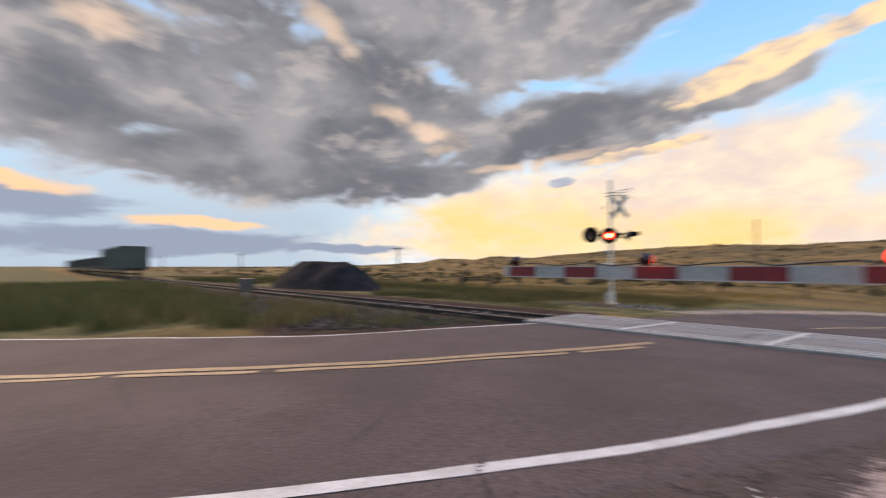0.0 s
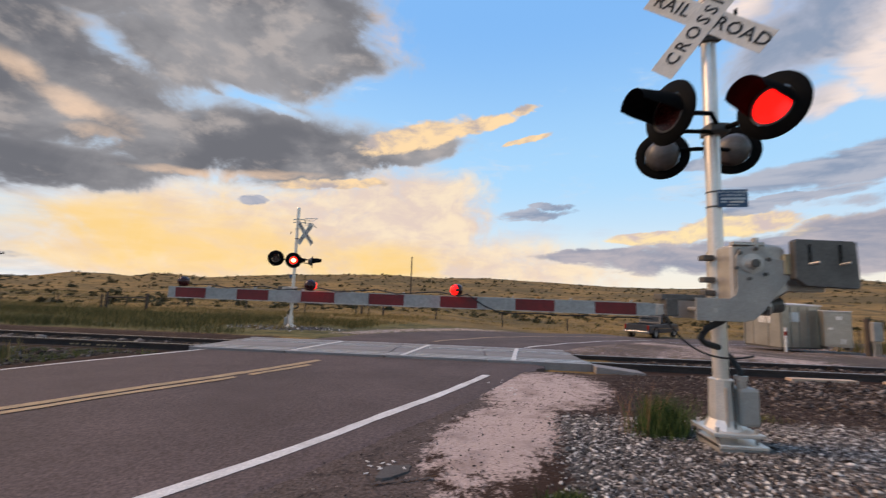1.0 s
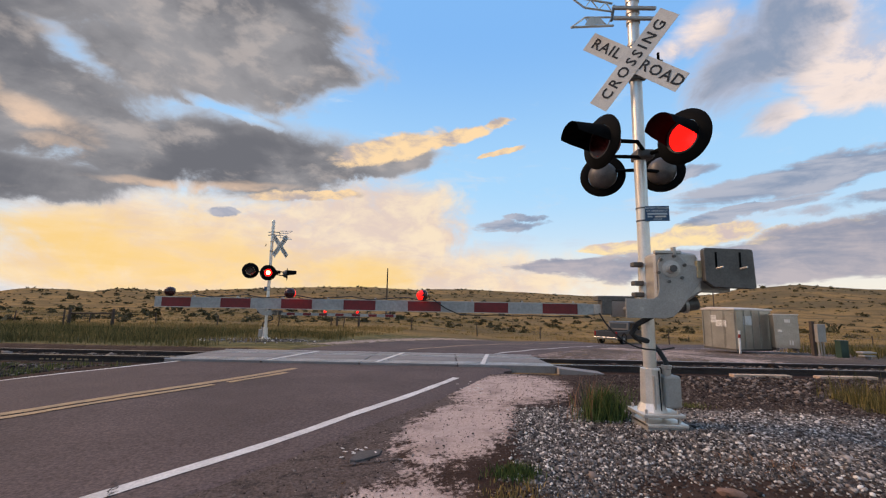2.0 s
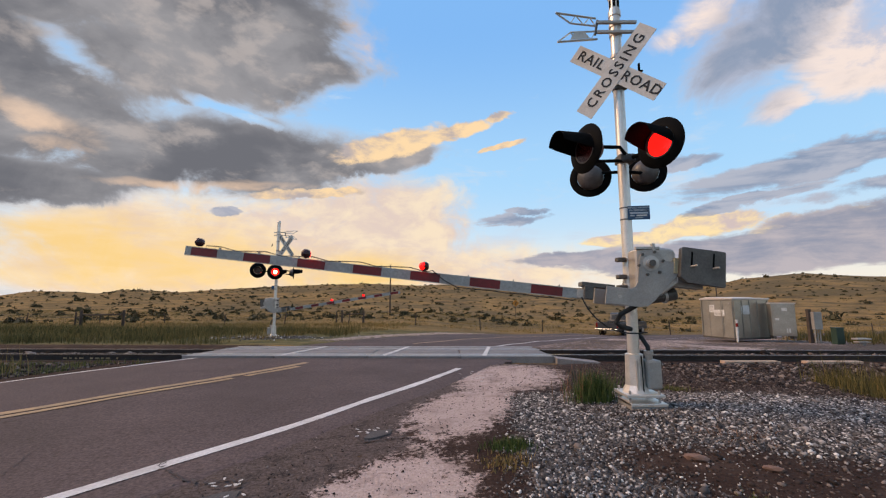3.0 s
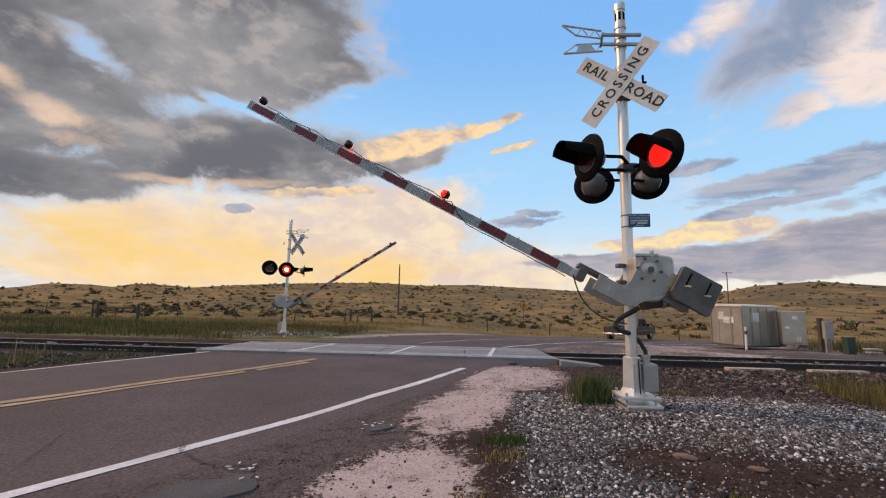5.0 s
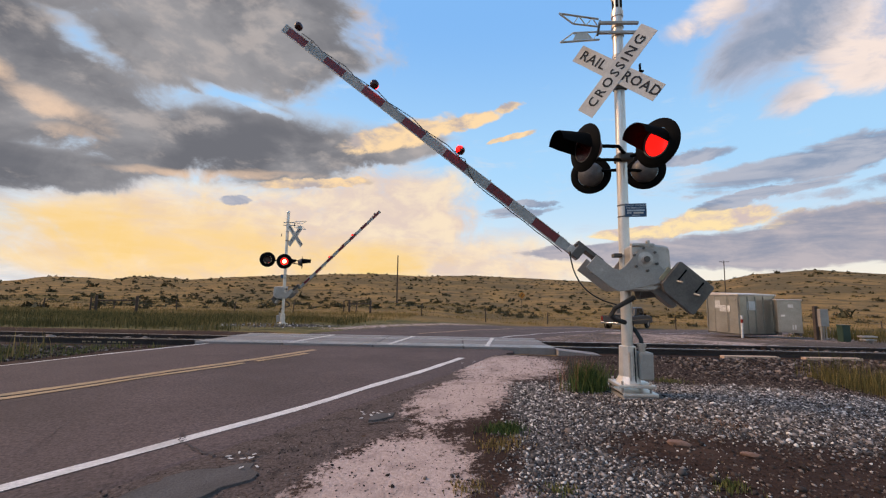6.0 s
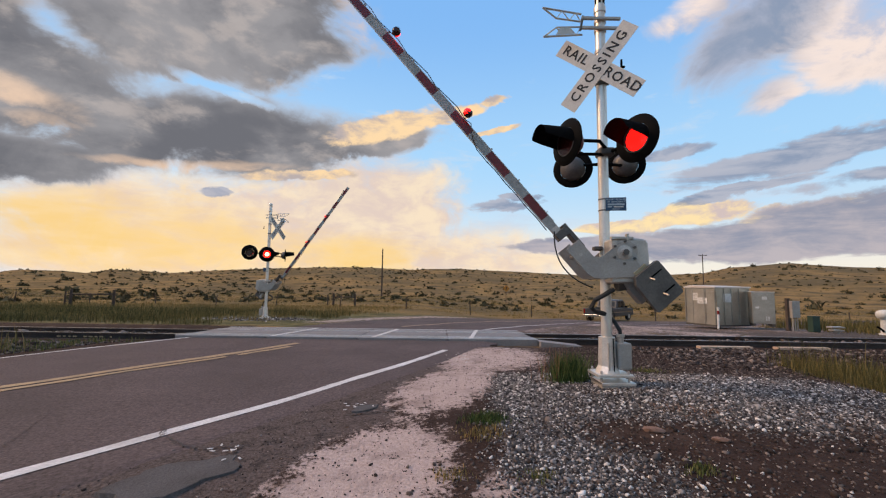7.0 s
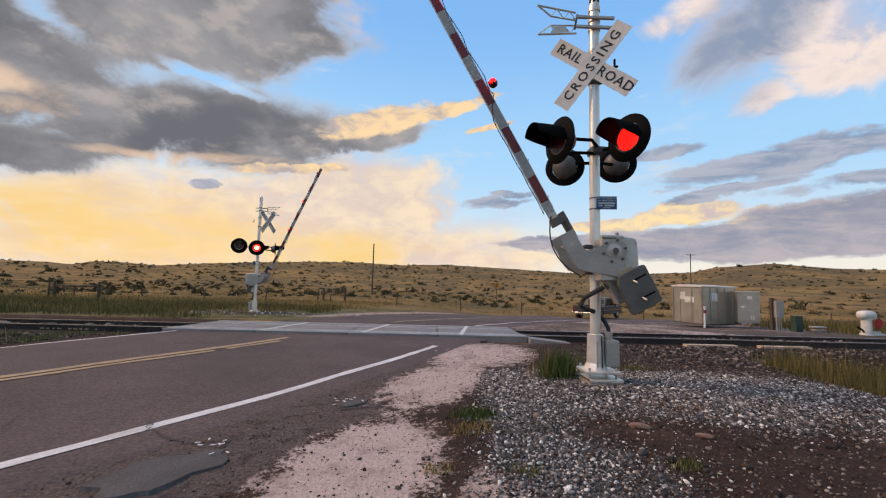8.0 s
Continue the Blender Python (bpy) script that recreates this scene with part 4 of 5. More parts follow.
    if backed:
        part("web", plate([(-0.36, 0.075), (-0.12, 0.055), (-0.17, -0.03), (-0.30, -0.02)], 0.003, 0, pose(0, 0.012, 0)), M_WHITE, t, "white reflective back")
    return t


def signal(name, m, label, rear_aim, bg_rear, buck, core):
    s = thing(name, m, label, "crossing signal", "flashing-light signals with gates")
    part("mast", lathe([(0.0635, 0.55), (0.0635, 4.72), (0.058, 4.73), (0.058, 4.75), (0, 4.75)], 28), M_ALU, s, "silver aluminium mast", smooth=False)
    # electronic bell on the mast's head
    bell = part("bell", lathe([(0.055, 4.72), (0.075, 4.73), (0.075, 4.80), (0.062, 4.81), (0.062, 4.98), (0.072, 4.99), (0.074, 5.07), (0.06, 5.10), (0, 5.105)], 28), M_ALU, s, "slotted bell at the mast head", smooth=False)
    # black bars on the uncut bell imitate shade in its slots
    for a in (200, 250, 300, 340, 20):
        part("slot", box(0.03, 0.004, 0.11, (0, -0.0615, 0), 0.0, None), M_BLACK, bell, "black bar for the shade in a bell slot", pose(0, 0, 4.895, 0, 0, a + 90))
    crossbuck(s, buck)
    for z in (3.76, 4.18, 4.48, 4.60):
        part("clamp", lathe([(0.064, -0.02), (0.075, -0.02), (0.075, 0.02), (0.064, 0.02)], 24, pose(0, 0, z)), M_DARK_STEEL if z < 4 else M_GALV, s, "mast clamp")
    part("clamp_ear", box(0.16, 0.05, 0.03, (0.0, -0.06, 3.74), 0.004), M_DARK_STEEL, s)
    part("hook", box(0.02, 0.03, 0.11, (0.26, -0.02, 4.03), 0.003), M_BLACK, s, "small black hook")
    part("hook", box(0.05, 0.03, 0.022, (0.278, -0.02, 3.985), 0.003), M_BLACK, s, "small black hook foot")
    for z in (4.47, 4.60):
        part("cross_bar", box(0.50, 0.035, 0.035, (-0.02, -0.085, z), 0.003), M_GALV, s)
    part("strap", box(0.025, 0.03, 0.20, (-0.27, -0.085, 4.53), 0.003, pose(0, 0, 0, 0, 10, 0)), M_DARK_STEEL, s)
    truss_arm(s, pose(-0.27, -0.085, 4.60, 0, -2, 8))
    truss_arm(s, pose(-0.27, -0.085, 4.43, 180, -4, 8), True)
    # lamps on their cross arm
    zl = 2.84
    part("cross_arm", tube([(-0.55, -0.30, zl + 0.06), (-0.12, -0.22, zl + 0.08), (0.0, -0.09, zl + 0.04)], 0.022, 10), M_BLACK, s, "black lamp arm")
    part("cross_arm", tube([(-0.52, -0.25, zl - 0.10), (-0.1, -0.12, zl - 0.05), (0.06, 0.0, zl - 0.02)], 0.02, 10), M_BLACK, s, "black lamp arm")
    part("cross_arm", tube([(0.20, -0.50, zl), (0.12, -0.2, zl), (0.03, 0.0, zl), (0.10, 0.3, zl), (0.28, 0.45, zl)], 0.024, 10), M_BLACK, s, "black lamp arm")
    part("cross_arm", tube([(-0.19, 0.46, zl - 0.02), (0.22, 0.45, zl), (0.55, 0.46, zl - 0.02)], 0.022, 10), M_BLACK, s, "black lamp arm")
    part("arm_clamp", box(0.19, 0.19, 0.10, (0.02, -0.02, zl), 0.02), M_DARK_STEEL, s)
    lamp_head(s, (-0.60, -0.42, zl - 0.01), (-0.95, -0.31, 0.02), "left", core=0.012)
    lamp_head(s, (0.16, -0.56, zl), (-0.88, -0.47, 0.02), "right", core=0.012)
    lamp_head(s, (-0.19, 0.60, zl - 0.04), rear_aim, "right", bg_rear, core)
    lamp_head(s, (0.55, 0.60, zl + 0.03), rear_aim, "left", bg_rear, core)
    # blue notice
    b = part("notice_plate", box(0.245, 0.006, 0.165, (0, 0, 0), 0.002), M_BLUE, s, "blue emergency notice plate", pose(0.115, -0.09, 2.17, 0, 0, -8))
    letters("REPORT PROBLEM", 0.027, M_BLUETEXT, b, pose(0, -0.0045, 0.058, 90))
    letters("OR EMERGENCY", 0.027, M_BLUETEXT, b, pose(0, -0.0045, 0.028, 90))
    part("bar", box(0.20, 0.002, 0.020, (0, -0.004, -0.004)), M_BLUETEXT, b)
    part("bar", box(0.05, 0.002, 0.016, (-0.075, -0.004, -0.034)), M_BLUETEXT, b)
    part("bar", box(0.115, 0.002, 0.018, (0.03, -0.004, -0.034)), M_WHITE, b)
    part("bar", box(0.09, 0.002, 0.008, (0, -0.004, -0.062)), M_BLUETEXT, b)
    for z in (2.10, 2.24):
        part("band", lathe([(0.064, -0.008), (0.067, -0.008), (0.067, 0.008), (0.064, 0.008)], 24, pose(0, 0, z)), M_DARK_STEEL, s)
    # gate mechanism
    px, py, pz = SHAFT
    mech = part("gate_mechanism", plate([(-0.15, -0.36), (-0.15, 0.16), (0.0, 0.19), (0.25, 0.16), (0.28, 0.13), (0.30, -0.22), (0.10, -0.36)], 0.46, 0.02, pose(px, py + 0.025, pz, 0, 0, -5)), M_GALV, s, "grey gate mechanism housing")
    part("hinge_cap", box(0.26, 0.05, 0.03, (px - 0.02, py + 0.02, pz + 0.17), 0.004), M_GALV, mech)
    part("latch", box(0.03, 0.05, 0.08, (px + 0.04, py + 0.015, pz + 0.18), 0.004), M_GALV, mech)
    part("motor", rod((px - 0.02, py + 0.20, pz - 0.385), (px + 0.34, py + 0.20, pz - 0.33), 0.072, 20), M_DARK_STEEL, mech, "dark motor barrel")
    part("motor_flange", rod((px + 0.20, py + 0.20, pz - 0.355), (px + 0.23, py + 0.20, pz - 0.35), 0.085, 20), M_GALV, mech, "motor flange")
    for z in (1.62, 1.42, 1.30):
        part("u_bolt", lathe([(0.066, -0.012), (0.08, -0.012), (0.08, 0.012), (0.066, 0.012)], 20, pose(0, 0, z)), M_GALV, s)
        part("clamp_block", box(0.10, 0.10, 0.05, (-0.10, -0.02, z), 0.01), M_DARK_STEEL, s)
    part("conduit", tube([(0.02, -0.20, 1.12), (-0.08, -0.19, 1.06), (-0.19, -0.16, 0.99), (-0.23, -0.12, 0.90), (-0.16, -0.08, 0.85), (-0.03, -0.04, 0.82)], 0.028, 10), M_RUBBER, s, "black flexible conduit")
    part("conduit", tube([(0.04, 0.05, 0.80), (0.11, 0.02, 0.72), (0.15, -0.03, 0.62), (0.15, -0.04, 0.56)], 0.025, 10), M_RUBBER, s, "black flexible conduit")
    pts = [(0.8 * k / 10, 0, -0.62 * (k / 10) * (1 - k / 10)) for k in range(11)]
    CABLES.append(part("arm_cable", tube(pts, 0.008, 6), M_RUBBER, s, "thin hanging arm cable"))
    # base
    part("sleeve", lathe([(0.07, 0.55), (0.098, 0.54), (0.10, 0.44), (0.108, 0.20), (0.15, 0.12), (0.16, 0.085), (0, 0.085)], 10), M_ALU, s, "pale cast mast base")
    part("rib", box(0.02, 0.03, 0.36, (-0.02, -0.11, 0.30), 0.004), M_GALV, s)
    part("black_strap", box(0.010, 0.008, 0.42, (0.035, -0.118, 0.32), 0.0, pose(0, 0, 0, -3)), M_BLACK, s)
    part("junction_box", box(0.17, 0.17, 0.32, (0.18, -0.02, 0.32), 0.025), M_ALU_PAINT, s, "grey junction box")
    part("box_cap", lathe([(0.04, 0.48), (0.04, 0.54), (0.05, 0.545), (0.05, 0.58), (0, 0.58)], 12, pose(0.15, -0.04, 0)), M_GALV, s)
    part("base_plate", box(0.42, 0.38, 0.035, (0.03, 0, 0.105), 0.008), M_ALU, s, "pale base plate")
    part("footing", box(0.40, 0.40, 0.035, (0.06, 0, 0.015), 0.008), M_ALU, s, "pale footing plate")
    part("footing", box(0.40, 0.38, 0.16, (0.06, 0, -0.05), 0.006), M_ALU_PAINT, s, "grey concrete footing")
    for x, y in ((-0.13, -0.15), (0.19, -0.15), (-0.13, 0.15), (0.19, 0.15)):
        part("anchor_bolt", rod((x, y, 0.02), (x, y, 0.16), 0.014, 8), M_GALV, s)
    g = gate_arm(s)
    GATES.append(g)
    return s


signal("crossing_signal", pose(2.387, 3.876, 0.185), "silver railway crossing signal with lamps and rising gate beside gravel", (0.40, 0.92, -0.02), 0.265, pose(-0.07, -0.10, 3.93, 0, 0, -30), 0.02)
signal("crossing_signal", pose(-7.23, 16.98, -0.20, 0, 0, 180), "silver railway crossing signal across the track on a gravel mound", (-0.385, 0.92, -0.02), 0.315, pose(-0.40, 0.10, 3.98, 0, 0, 252), 0.085)


# ---- train, standing off along the track ----
def train():
    t = thing("freight_train", pose(-64.5, TRACK_Y, 0), "pale green boxcar and loaded flat cars rolling away", "train")

    def wheelset(x):
        w = part("wheelset", rod((x, -0.75, 0.50), (x, 0.75, 0.50), 0.08, 10), M_RAIL, t)
        for y in (-0.76, 0.76):
            part("wheel", lathe([(0, -0.06), (0.42, -0.06), (0.42, 0.06), (0, 0.06)], 20, Matrix.Translation((x, y, 0.49)) @ pose(0, 0, 0, 90)), M_RAIL, w)

    body = part("boxcar_body", box(17.0, 3.0, 2.75, (-8.7, 0, 2.65), 0.03), M_BOXCAR, t, "pale green ribbed body")
    for k in range(15):
        part("rib", box(0.09, 0.08, 2.6, (-16.9 + k * 1.17, -1.53, 2.65)), M_BOXCAR, body)
    for k in range(5):
        part("rib", box(0.08, 0.08, 2.6, (-0.17, -1.2 + 0.6 * k, 2.65)), M_BOXCAR, body)
    part("sill", box(17.2, 2.6, 0.35, (-8.7, 0, 1.1)), M_RAIL, t, "dark underframe")
    for x in (-1.6, -3.3, -14.0, -15.7):
        wheelset(x)
    for n in range(4):
        x0 = -18.2 - n * 19
        part("flat_deck", box(18.2, 2.9, 0.45, (x0 - 9.1, 0, 1.25), 0.02), M_RAIL, t, "dark flat-car deck")
        for z in (1.65, 2.05, 2.45, 2.85):
            part("load_layer", box(18.6, 2.5, 0.22, (x0 - 9.1, 0, z), 0.02), M_TIE, t, "dark stacked rail lengths")
        for k in range(5):
            part("stanchion", box(0.15, 2.75, 1.7, (x0 - 1.0 - 4.0 * k, 0, 2.2)), M_BOXCAR, t)
        for x in (x0 - 1.8, x0 - 3.5, x0 - 14.5, x0 - 16.3):
            wheelset(x)
    return t


TRAIN = train()


# ---- beside the track ----
def stockpile():
    b = bmesh.new()
    nx, ny = 70, 26
    g = []
    for i in range(nx + 1):
        row = []
        for j in range(ny + 1):
            u, v = i / nx * 2 - 1, j / ny * 2 - 1
            x, y = u * 7.0, v * 3.4
            lobes = max(math.exp(-((x - c) / 1.1) ** 2) for c in (-3.9, -1.6, 1.0, 3.6))
            top = 1.98 * (0.78 + 0.22 * lobes) * (1.06 - 0.30 * abs(u + 0.12) ** 1.6)
            d = max(0.0, 1 - abs(u) ** 1.5 - abs(v) ** 1.6)
            z = min(top, 2.5 * d ** 0.9 * (0.85 + 0.25 * lobes)) + 0.07 * noise.noise((x * 1.7, y * 1.7, 0)) + 0.03 * noise.noise((x * 6, y * 6, 3))
            row.append(b.verts.new((x, y, z - 0.12)))
        g.append(row)
    for i in range(nx):
        for j in range(ny):
            b.faces.new([g[i][j], g[i + 1][j], g[i + 1][j + 1], g[i][j + 1]])
    o = part("stockpile", b, M_COAL, smooth=True)
    o.matrix_basis = pose(-27.6, 15.6, -0.15, 0, 0, -2)
    tagged(o, "long heap of dark gravel beside the track", "stockpile")


stockpile()


def utility_pole(x, y, h, arms, label, lean=0.0):
    p = thing("utility_pole", pose(x, y, hz(x, y) - 0.1, 0, lean, 0), label, "utility pole", "utility poles")
    part("post", lathe([(0.15, 0), (0.10, h), (0, h + 0.02)], 10), M_WOOD, p)
    for k in range(arms):
        a = part("cross_arm", box(2.4, 0.10, 0.12, (0, -0.12, h - 0.35 - 0.6 * k), 0.01), M_WOOD, p)
        for dx in (-1.1, -0.7, 0.7, 1.1):
            part("insulator", lathe([(0.03, 0), (0.05, 0.03), (0.04, 0.13), (0, 0.15)], 8, pose(dx, -0.12, h - 0.29 - 0.6 * k)), M_GLASS, a)
        part("brace", rod((-0.6, -0.1, h - 0.4 - 0.6 * k), (0, -0.1, h - 0.95 - 0.6 * k), 0.02, 6), M_WOOD, a)
    return p


utility_pole(-48.2, 39.2, 5.1, 1, "weathered timber telegraph pole with one cross arm")
utility_pole(-85.0, 30.0, 4.6, 1, "weathered timber telegraph pole with one cross arm")
utility_pole(-150.0, 30.0, 4.8, 1, "far weathered timber telegraph pole")
utility_pole(-10.4, 75.0, 8.9, 0, "bare dark timber pole standing in the pasture")
utility_pole(70.5, 110.0, 11.5, 1, "far timber utility pole with one cross arm below the hill")


def bungalow():
    c = thing("signal_bungalow", pose(15.85, 22.2, -0.50, 0, 0, -75), "silver aluminium signal hut with white notices", "signal hut")
    W, D, H = 1.95, 2.35, 1.98
    part("body", box(W, D, H, (0, 0, H / 2), 0.01), M_CAB, c, "grey aluminium walls")
    part("roof", plate([(-W / 2 - 0.06, 0), (-W / 2 - 0.06, 0.05), (-0.5, 0.15), (W / 2 + 0.06, 0.07), (W / 2 + 0.06, 0)], D + 0.14, 0.01, pose(0, -D / 2 - 0.07, H)), M_CABROOF, c, "bright shallow roof")
    for x in (-0.94, -0.45, 0.30, 0.94):
        part("seam", box(0.05, 0.05, H - 0.1, (x, -D / 2 - 0.02, H / 2)), M_CAB, c)
    for y in (-1.13, -0.60, -0.10, 0.42, 1.12):
        part("seam", box(0.05, 0.05, H - 0.1, (W / 2 + 0.02, y, H / 2)), M_CAB, c)
    part("notice", box(0.006, 0.62, 0.46, (W / 2 + 0.02, -0.36, 1.45)), M_PAPER, c, "white notice")
    part("door", box(0.9, 0.02, H - 0.2, (-0.07, -D / 2 - 0.012, H / 2)), M_CAB, c, "hut door")
    for x, z, w, h in ((-0.28, 1.50, 0.34, 0.38), (0.18, 1.28, 0.62, 0.32)):
        n = part("notice", box(w, 0.006, h, (x, -D / 2 - 0.03, z)), M_PAPER, c, "white notice")
        for k in range(4):
            part("bar", box(w * 0.75, 0.003, 0.02, (x, -D / 2 - 0.035, z + h * (0.3 - 0.2 * k))), M_ALU_PAINT, n)
    part("hasp", lathe([(0, 0), (0.05, 0), (0.05, 0.03), (0, 0.03)], 10, pose(0.80, -D / 2 - 0.02, 1.78, 90)), M_GALV, c)
    part("skid", box(W, D, 0.1, (0, 0, -0.03)), M_DARK_STEEL, c)
    k = thing("equipment_cabinet", pose(17.35, 20.9, -0.50, 0, 0, -24), "grey aluminium equipment cabinet on a low stand", "cabinet")
    part("body", box(0.98, 0.8, 1.62, (0, 0, 0.96), 0.012), M_CAB, k)
    part("roof", box(1.04, 0.88, 0.05, (0, 0, 1.79), 0.01), M_CABROOF, k)
    d = part("door", box(0.86, 0.02, 1.5, (0.02, -0.41, 0.97), 0.006), M_CAB, k)
    part("handle", box(0.16, 0.04, 0.10, (-0.28, -0.43, 0.98), 0.01), M_PAPER, d, "pale latch")
    part("notice", box(0.22, 0.006, 0.16, (0.05, -0.425, 1.48)), M_PAPER, d)
    for x in (0.10, 0.20):
        part("label_strip", box(0.06, 0.006, 0.22, (x, -0.425, 0.42)), M_PAPER, d)
    for x in (-0.4, 0.4):
        part("foot", box(0.1, 0.7, 0.16, (x, 0, 0.08)), M_DARK_STEEL, k)
    return c


bungalow()


def small_trackside():
    p = thing("marker_post", pose(14.1, 19.5, -0.56, 0, 1.5, 0), "white plastic marker post beside the hut", "marker post")
    part("tube", lathe([(0.05, 0), (0.05, 1.0), (0.065, 1.01), (0.06, 1.06), (0, 1.07)], 12), material("white_plastic", (0.72, 0.70, 0.67), 0.5), p)
    part("band", lathe([(0.052, 0.72), (0.053, 0.72), (0.053, 0.90), (0.052, 0.90)], 12), M_TAIL, p, "dull red band")
    m = thing("meter_pedestal", pose(18.2, 20.0, -0.68), "grey meter box on a dark timber post with conduits", "meter box")
    part("post", box(0.16, 0.16, 1.68, (-0.12, 0.1, 0.84), 0.01), M_WOOD, m)
    part("meter_box", box(0.40, 0.2, 0.85, (0.10, -0.06, 1.12), 0.015), M_ALU_PAINT, m, "grey meter box")
    for x in (-0.02, 0.10, 0.22):
        part("conduit", rod((x, -0.05, 0), (x, -0.05, 0.72), 0.03, 8), M_GALV, m)
    g = thing("cable_pedestal", pose(18.4, 19.0, -0.62), "dark green cable pedestal", "pedestal")
    part("case", box(0.36, 0.3, 0.76, (0, 0, 0.38), 0.02), M_GREEN, g)
    part("lid", box(0.39, 0.33, 0.06, (0, 0, 0.77), 0.01), M_GREEN, g)
    s = thing("steel_stand", pose(18.6, 18.1, -0.62), "small galvanised steel stand with crossbars", "stand")
    part("top_bar", box(0.62, 0.3, 0.07, (0, 0, 0.34), 0.01), M_GALV, s)
    part("mid_bar", box(0.5, 0.3, 0.06, (0.02, 0, 0.20), 0.01), M_GALV, s)
    part("leg", box(0.14, 0.14, 0.24, (0.05, 0, 0.1)), M_GALV, s)
    w = thing("switch_stand", pose(16.6, 14.0, -0.20), "white switch stand with a round red target", "switch stand")
    part("column", lathe([(0.20, 0), (0.16, 0.05), (0.15, 0.55), (0.17, 0.58), (0.17, 0.62), (0, 0.62)], 14), material("white_switch_paint", (0.66, 0.64, 0.60), 0.5), w)
    part("drum", lathe([(0, -0.26), (0.15, -0.25), (0.17, -0.1), (0.17, 0.1), (0.15, 0.25), (0, 0.26)], 16, pose(0.02, 0, 0.74, 0, 90)), M_PAPER, w, "white drum head", smooth=True)
    part("target", lathe([(0, -0.01), (0.18, -0.01), (0.18, 0.01), (0, 0.01)], 24, pose(0.36, -0.1, 0.44, 90)), M_DISC, w, "round red target")
    part("lever", tube([(-0.45, -0.1, 0.30), (-0.25, -0.1, 0.18), (-0.1, 0, 0.10)], 0.035, 8), M_BLACK, w, "black throw lever")
    part("base_bar", box(0.9, 0.3, 0.06, (0.3, 0, 0.03), 0.01), M_PAPER, w)
    for x in (0.30, 0.40, 0.50):
        part("stud", lathe([(0.04, 0), (0.04, 0.09), (0, 0.1)], 8, pose(x, 0, 0.05)), M_PAPER, w)
    b = thing("battery_box", pose(-19.6, 7.3, hz(-19.6, 7.3), 0, 0, -8), "grey steel trackside boxes on posts among weeds", "trackside box")
    for x in (-0.45, 0.40):
        part("case", box(0.36, 0.4, 0.6, (x, 0, 0.62), 0.02), M_DARK_STEEL, b)
        part("post", rod((x, 0, 0), (x, 0, 0.4), 0.05, 8), M_GALV, b)


small_trackside()


def pickup():
    t = thing("pickup_truck", pose(14.3, 33.4, hz(14.3, 33.4) + 0.02, 0, 0, 44), "old dark grey pickup truck parked on dirt, tail towards the crossing", "pickup truck")
    # nose towards +x
    side = [(-2.65, 0.50), (-2.68, 1.02), (-0.55, 1.04), (-0.50, 1.06), (-0.34, 1.68), (-0.2, 1.73), (0.75, 1.72), (0.92, 1.66), (1.32, 1.08), (2.35, 0.98), (2.55, 0.88), (2.58, 0.46), (2.1, 0.40), (-2.2, 0.42)]
    cab = [p for p in side]
    part("body", plate(cab[0:3] + [(1.32, 1.08)] + cab[9:], 1.86, 0.03, pose(0, -0.93, 0)), M_TRUCK, t)
    part("cab", plate([(-0.55, 1.03), (-0.36, 1.66), (-0.2, 1.72), (0.72, 1.72), (0.9, 1.66), (1.34, 1.06)], 1.66, 0.05, pose(0, -0.83, 0)), M_TRUCK, t)
    # black sheet on the solid body stands in for shade inside the bed
    part("bed_shade_sheet", box(1.95, 1.5, 0.02, (-1.62, 0, 1.045)), M_BLACK, t, "black sheet for the shade in the open bed")
    part("rear_window", box(0.012, 1.30, 0.38, (-0.462, 0, 1.38), 0.0, pose(0, 0, 0, 0, 17)), M_GLASS, t)
    for y in (-0.838, 0.838):
        part("side_window", plate([(-0.28, 1.12), (-0.16, 1.58), (0.25, 1.60), (0.25, 1.12)], 0.012, 0, pose(0, y - 0.006, 0)), M_GLASS, t)
        part("side_window", plate([(0.31, 1.12), (0.31, 1.60), (0.72, 1.58), (1.08, 1.12)], 0.012, 0, pose(0, y - 0.006, 0)), M_GLASS, t)
        for x in (-1.62, 1.68):
            w = part("wheel", lathe([(0, -0.11), (0.20, -0.11), (0.33, -0.10), (0.36, -0.05), (0.36, 0.05), (0.33, 0.10), (0.20, 0.11), (0, 0.11)], 24, Matrix.Translation((x, y * 0.98, 0.36)) @ pose(0, 0, 0, 90)), M_TYRE, t, "black tyre")
            part("rim", lathe([(0, -0.125), (0.17, -0.12), (0.20, -0.10), (0.20, 0.10), (0.17, 0.12), (0, 0.125)], 16, Matrix.Translation((x, y * 0.98, 0.36)) @ pose(0, 0, 0, 90)), M_GALV, w, "steel rim")
        part("wheel_arch", lathe([(0.40, -0.02), (0.47, -0.02), (0.47, 0.02), (0.40, 0.02)], 24, Matrix.Translation((-1.62, y * 1.12, 0.40)) @ pose(0, 0, 0, 90)), M_BLACK, t)
        part("tail_lamp", box(0.03, 0.14, 0.34, (-2.675, y * 0.98, 0.84), 0.005), M_TAIL, t, "red tail lamp")
        part("mirror", box(0.08, 0.18, 0.16, (0.95, y * 1.2, 1.15), 0.02), M_BLACK, t)
        part("trim_strip", box(4.6, 0.012, 0.05, (-0.1, y * 1.115, 0.74)), M_CHROME, t, "chrome side strip")
    part("tailgate", box(0.03, 1.5, 0.46, (-2.685, 0, 0.80), 0.01), M_TRUCK, t)
    part("rear_bumper", box(0.14, 1.8, 0.16, (-2.75, 0, 0.50), 0.02), M_CHROME, t, "chrome bumper")
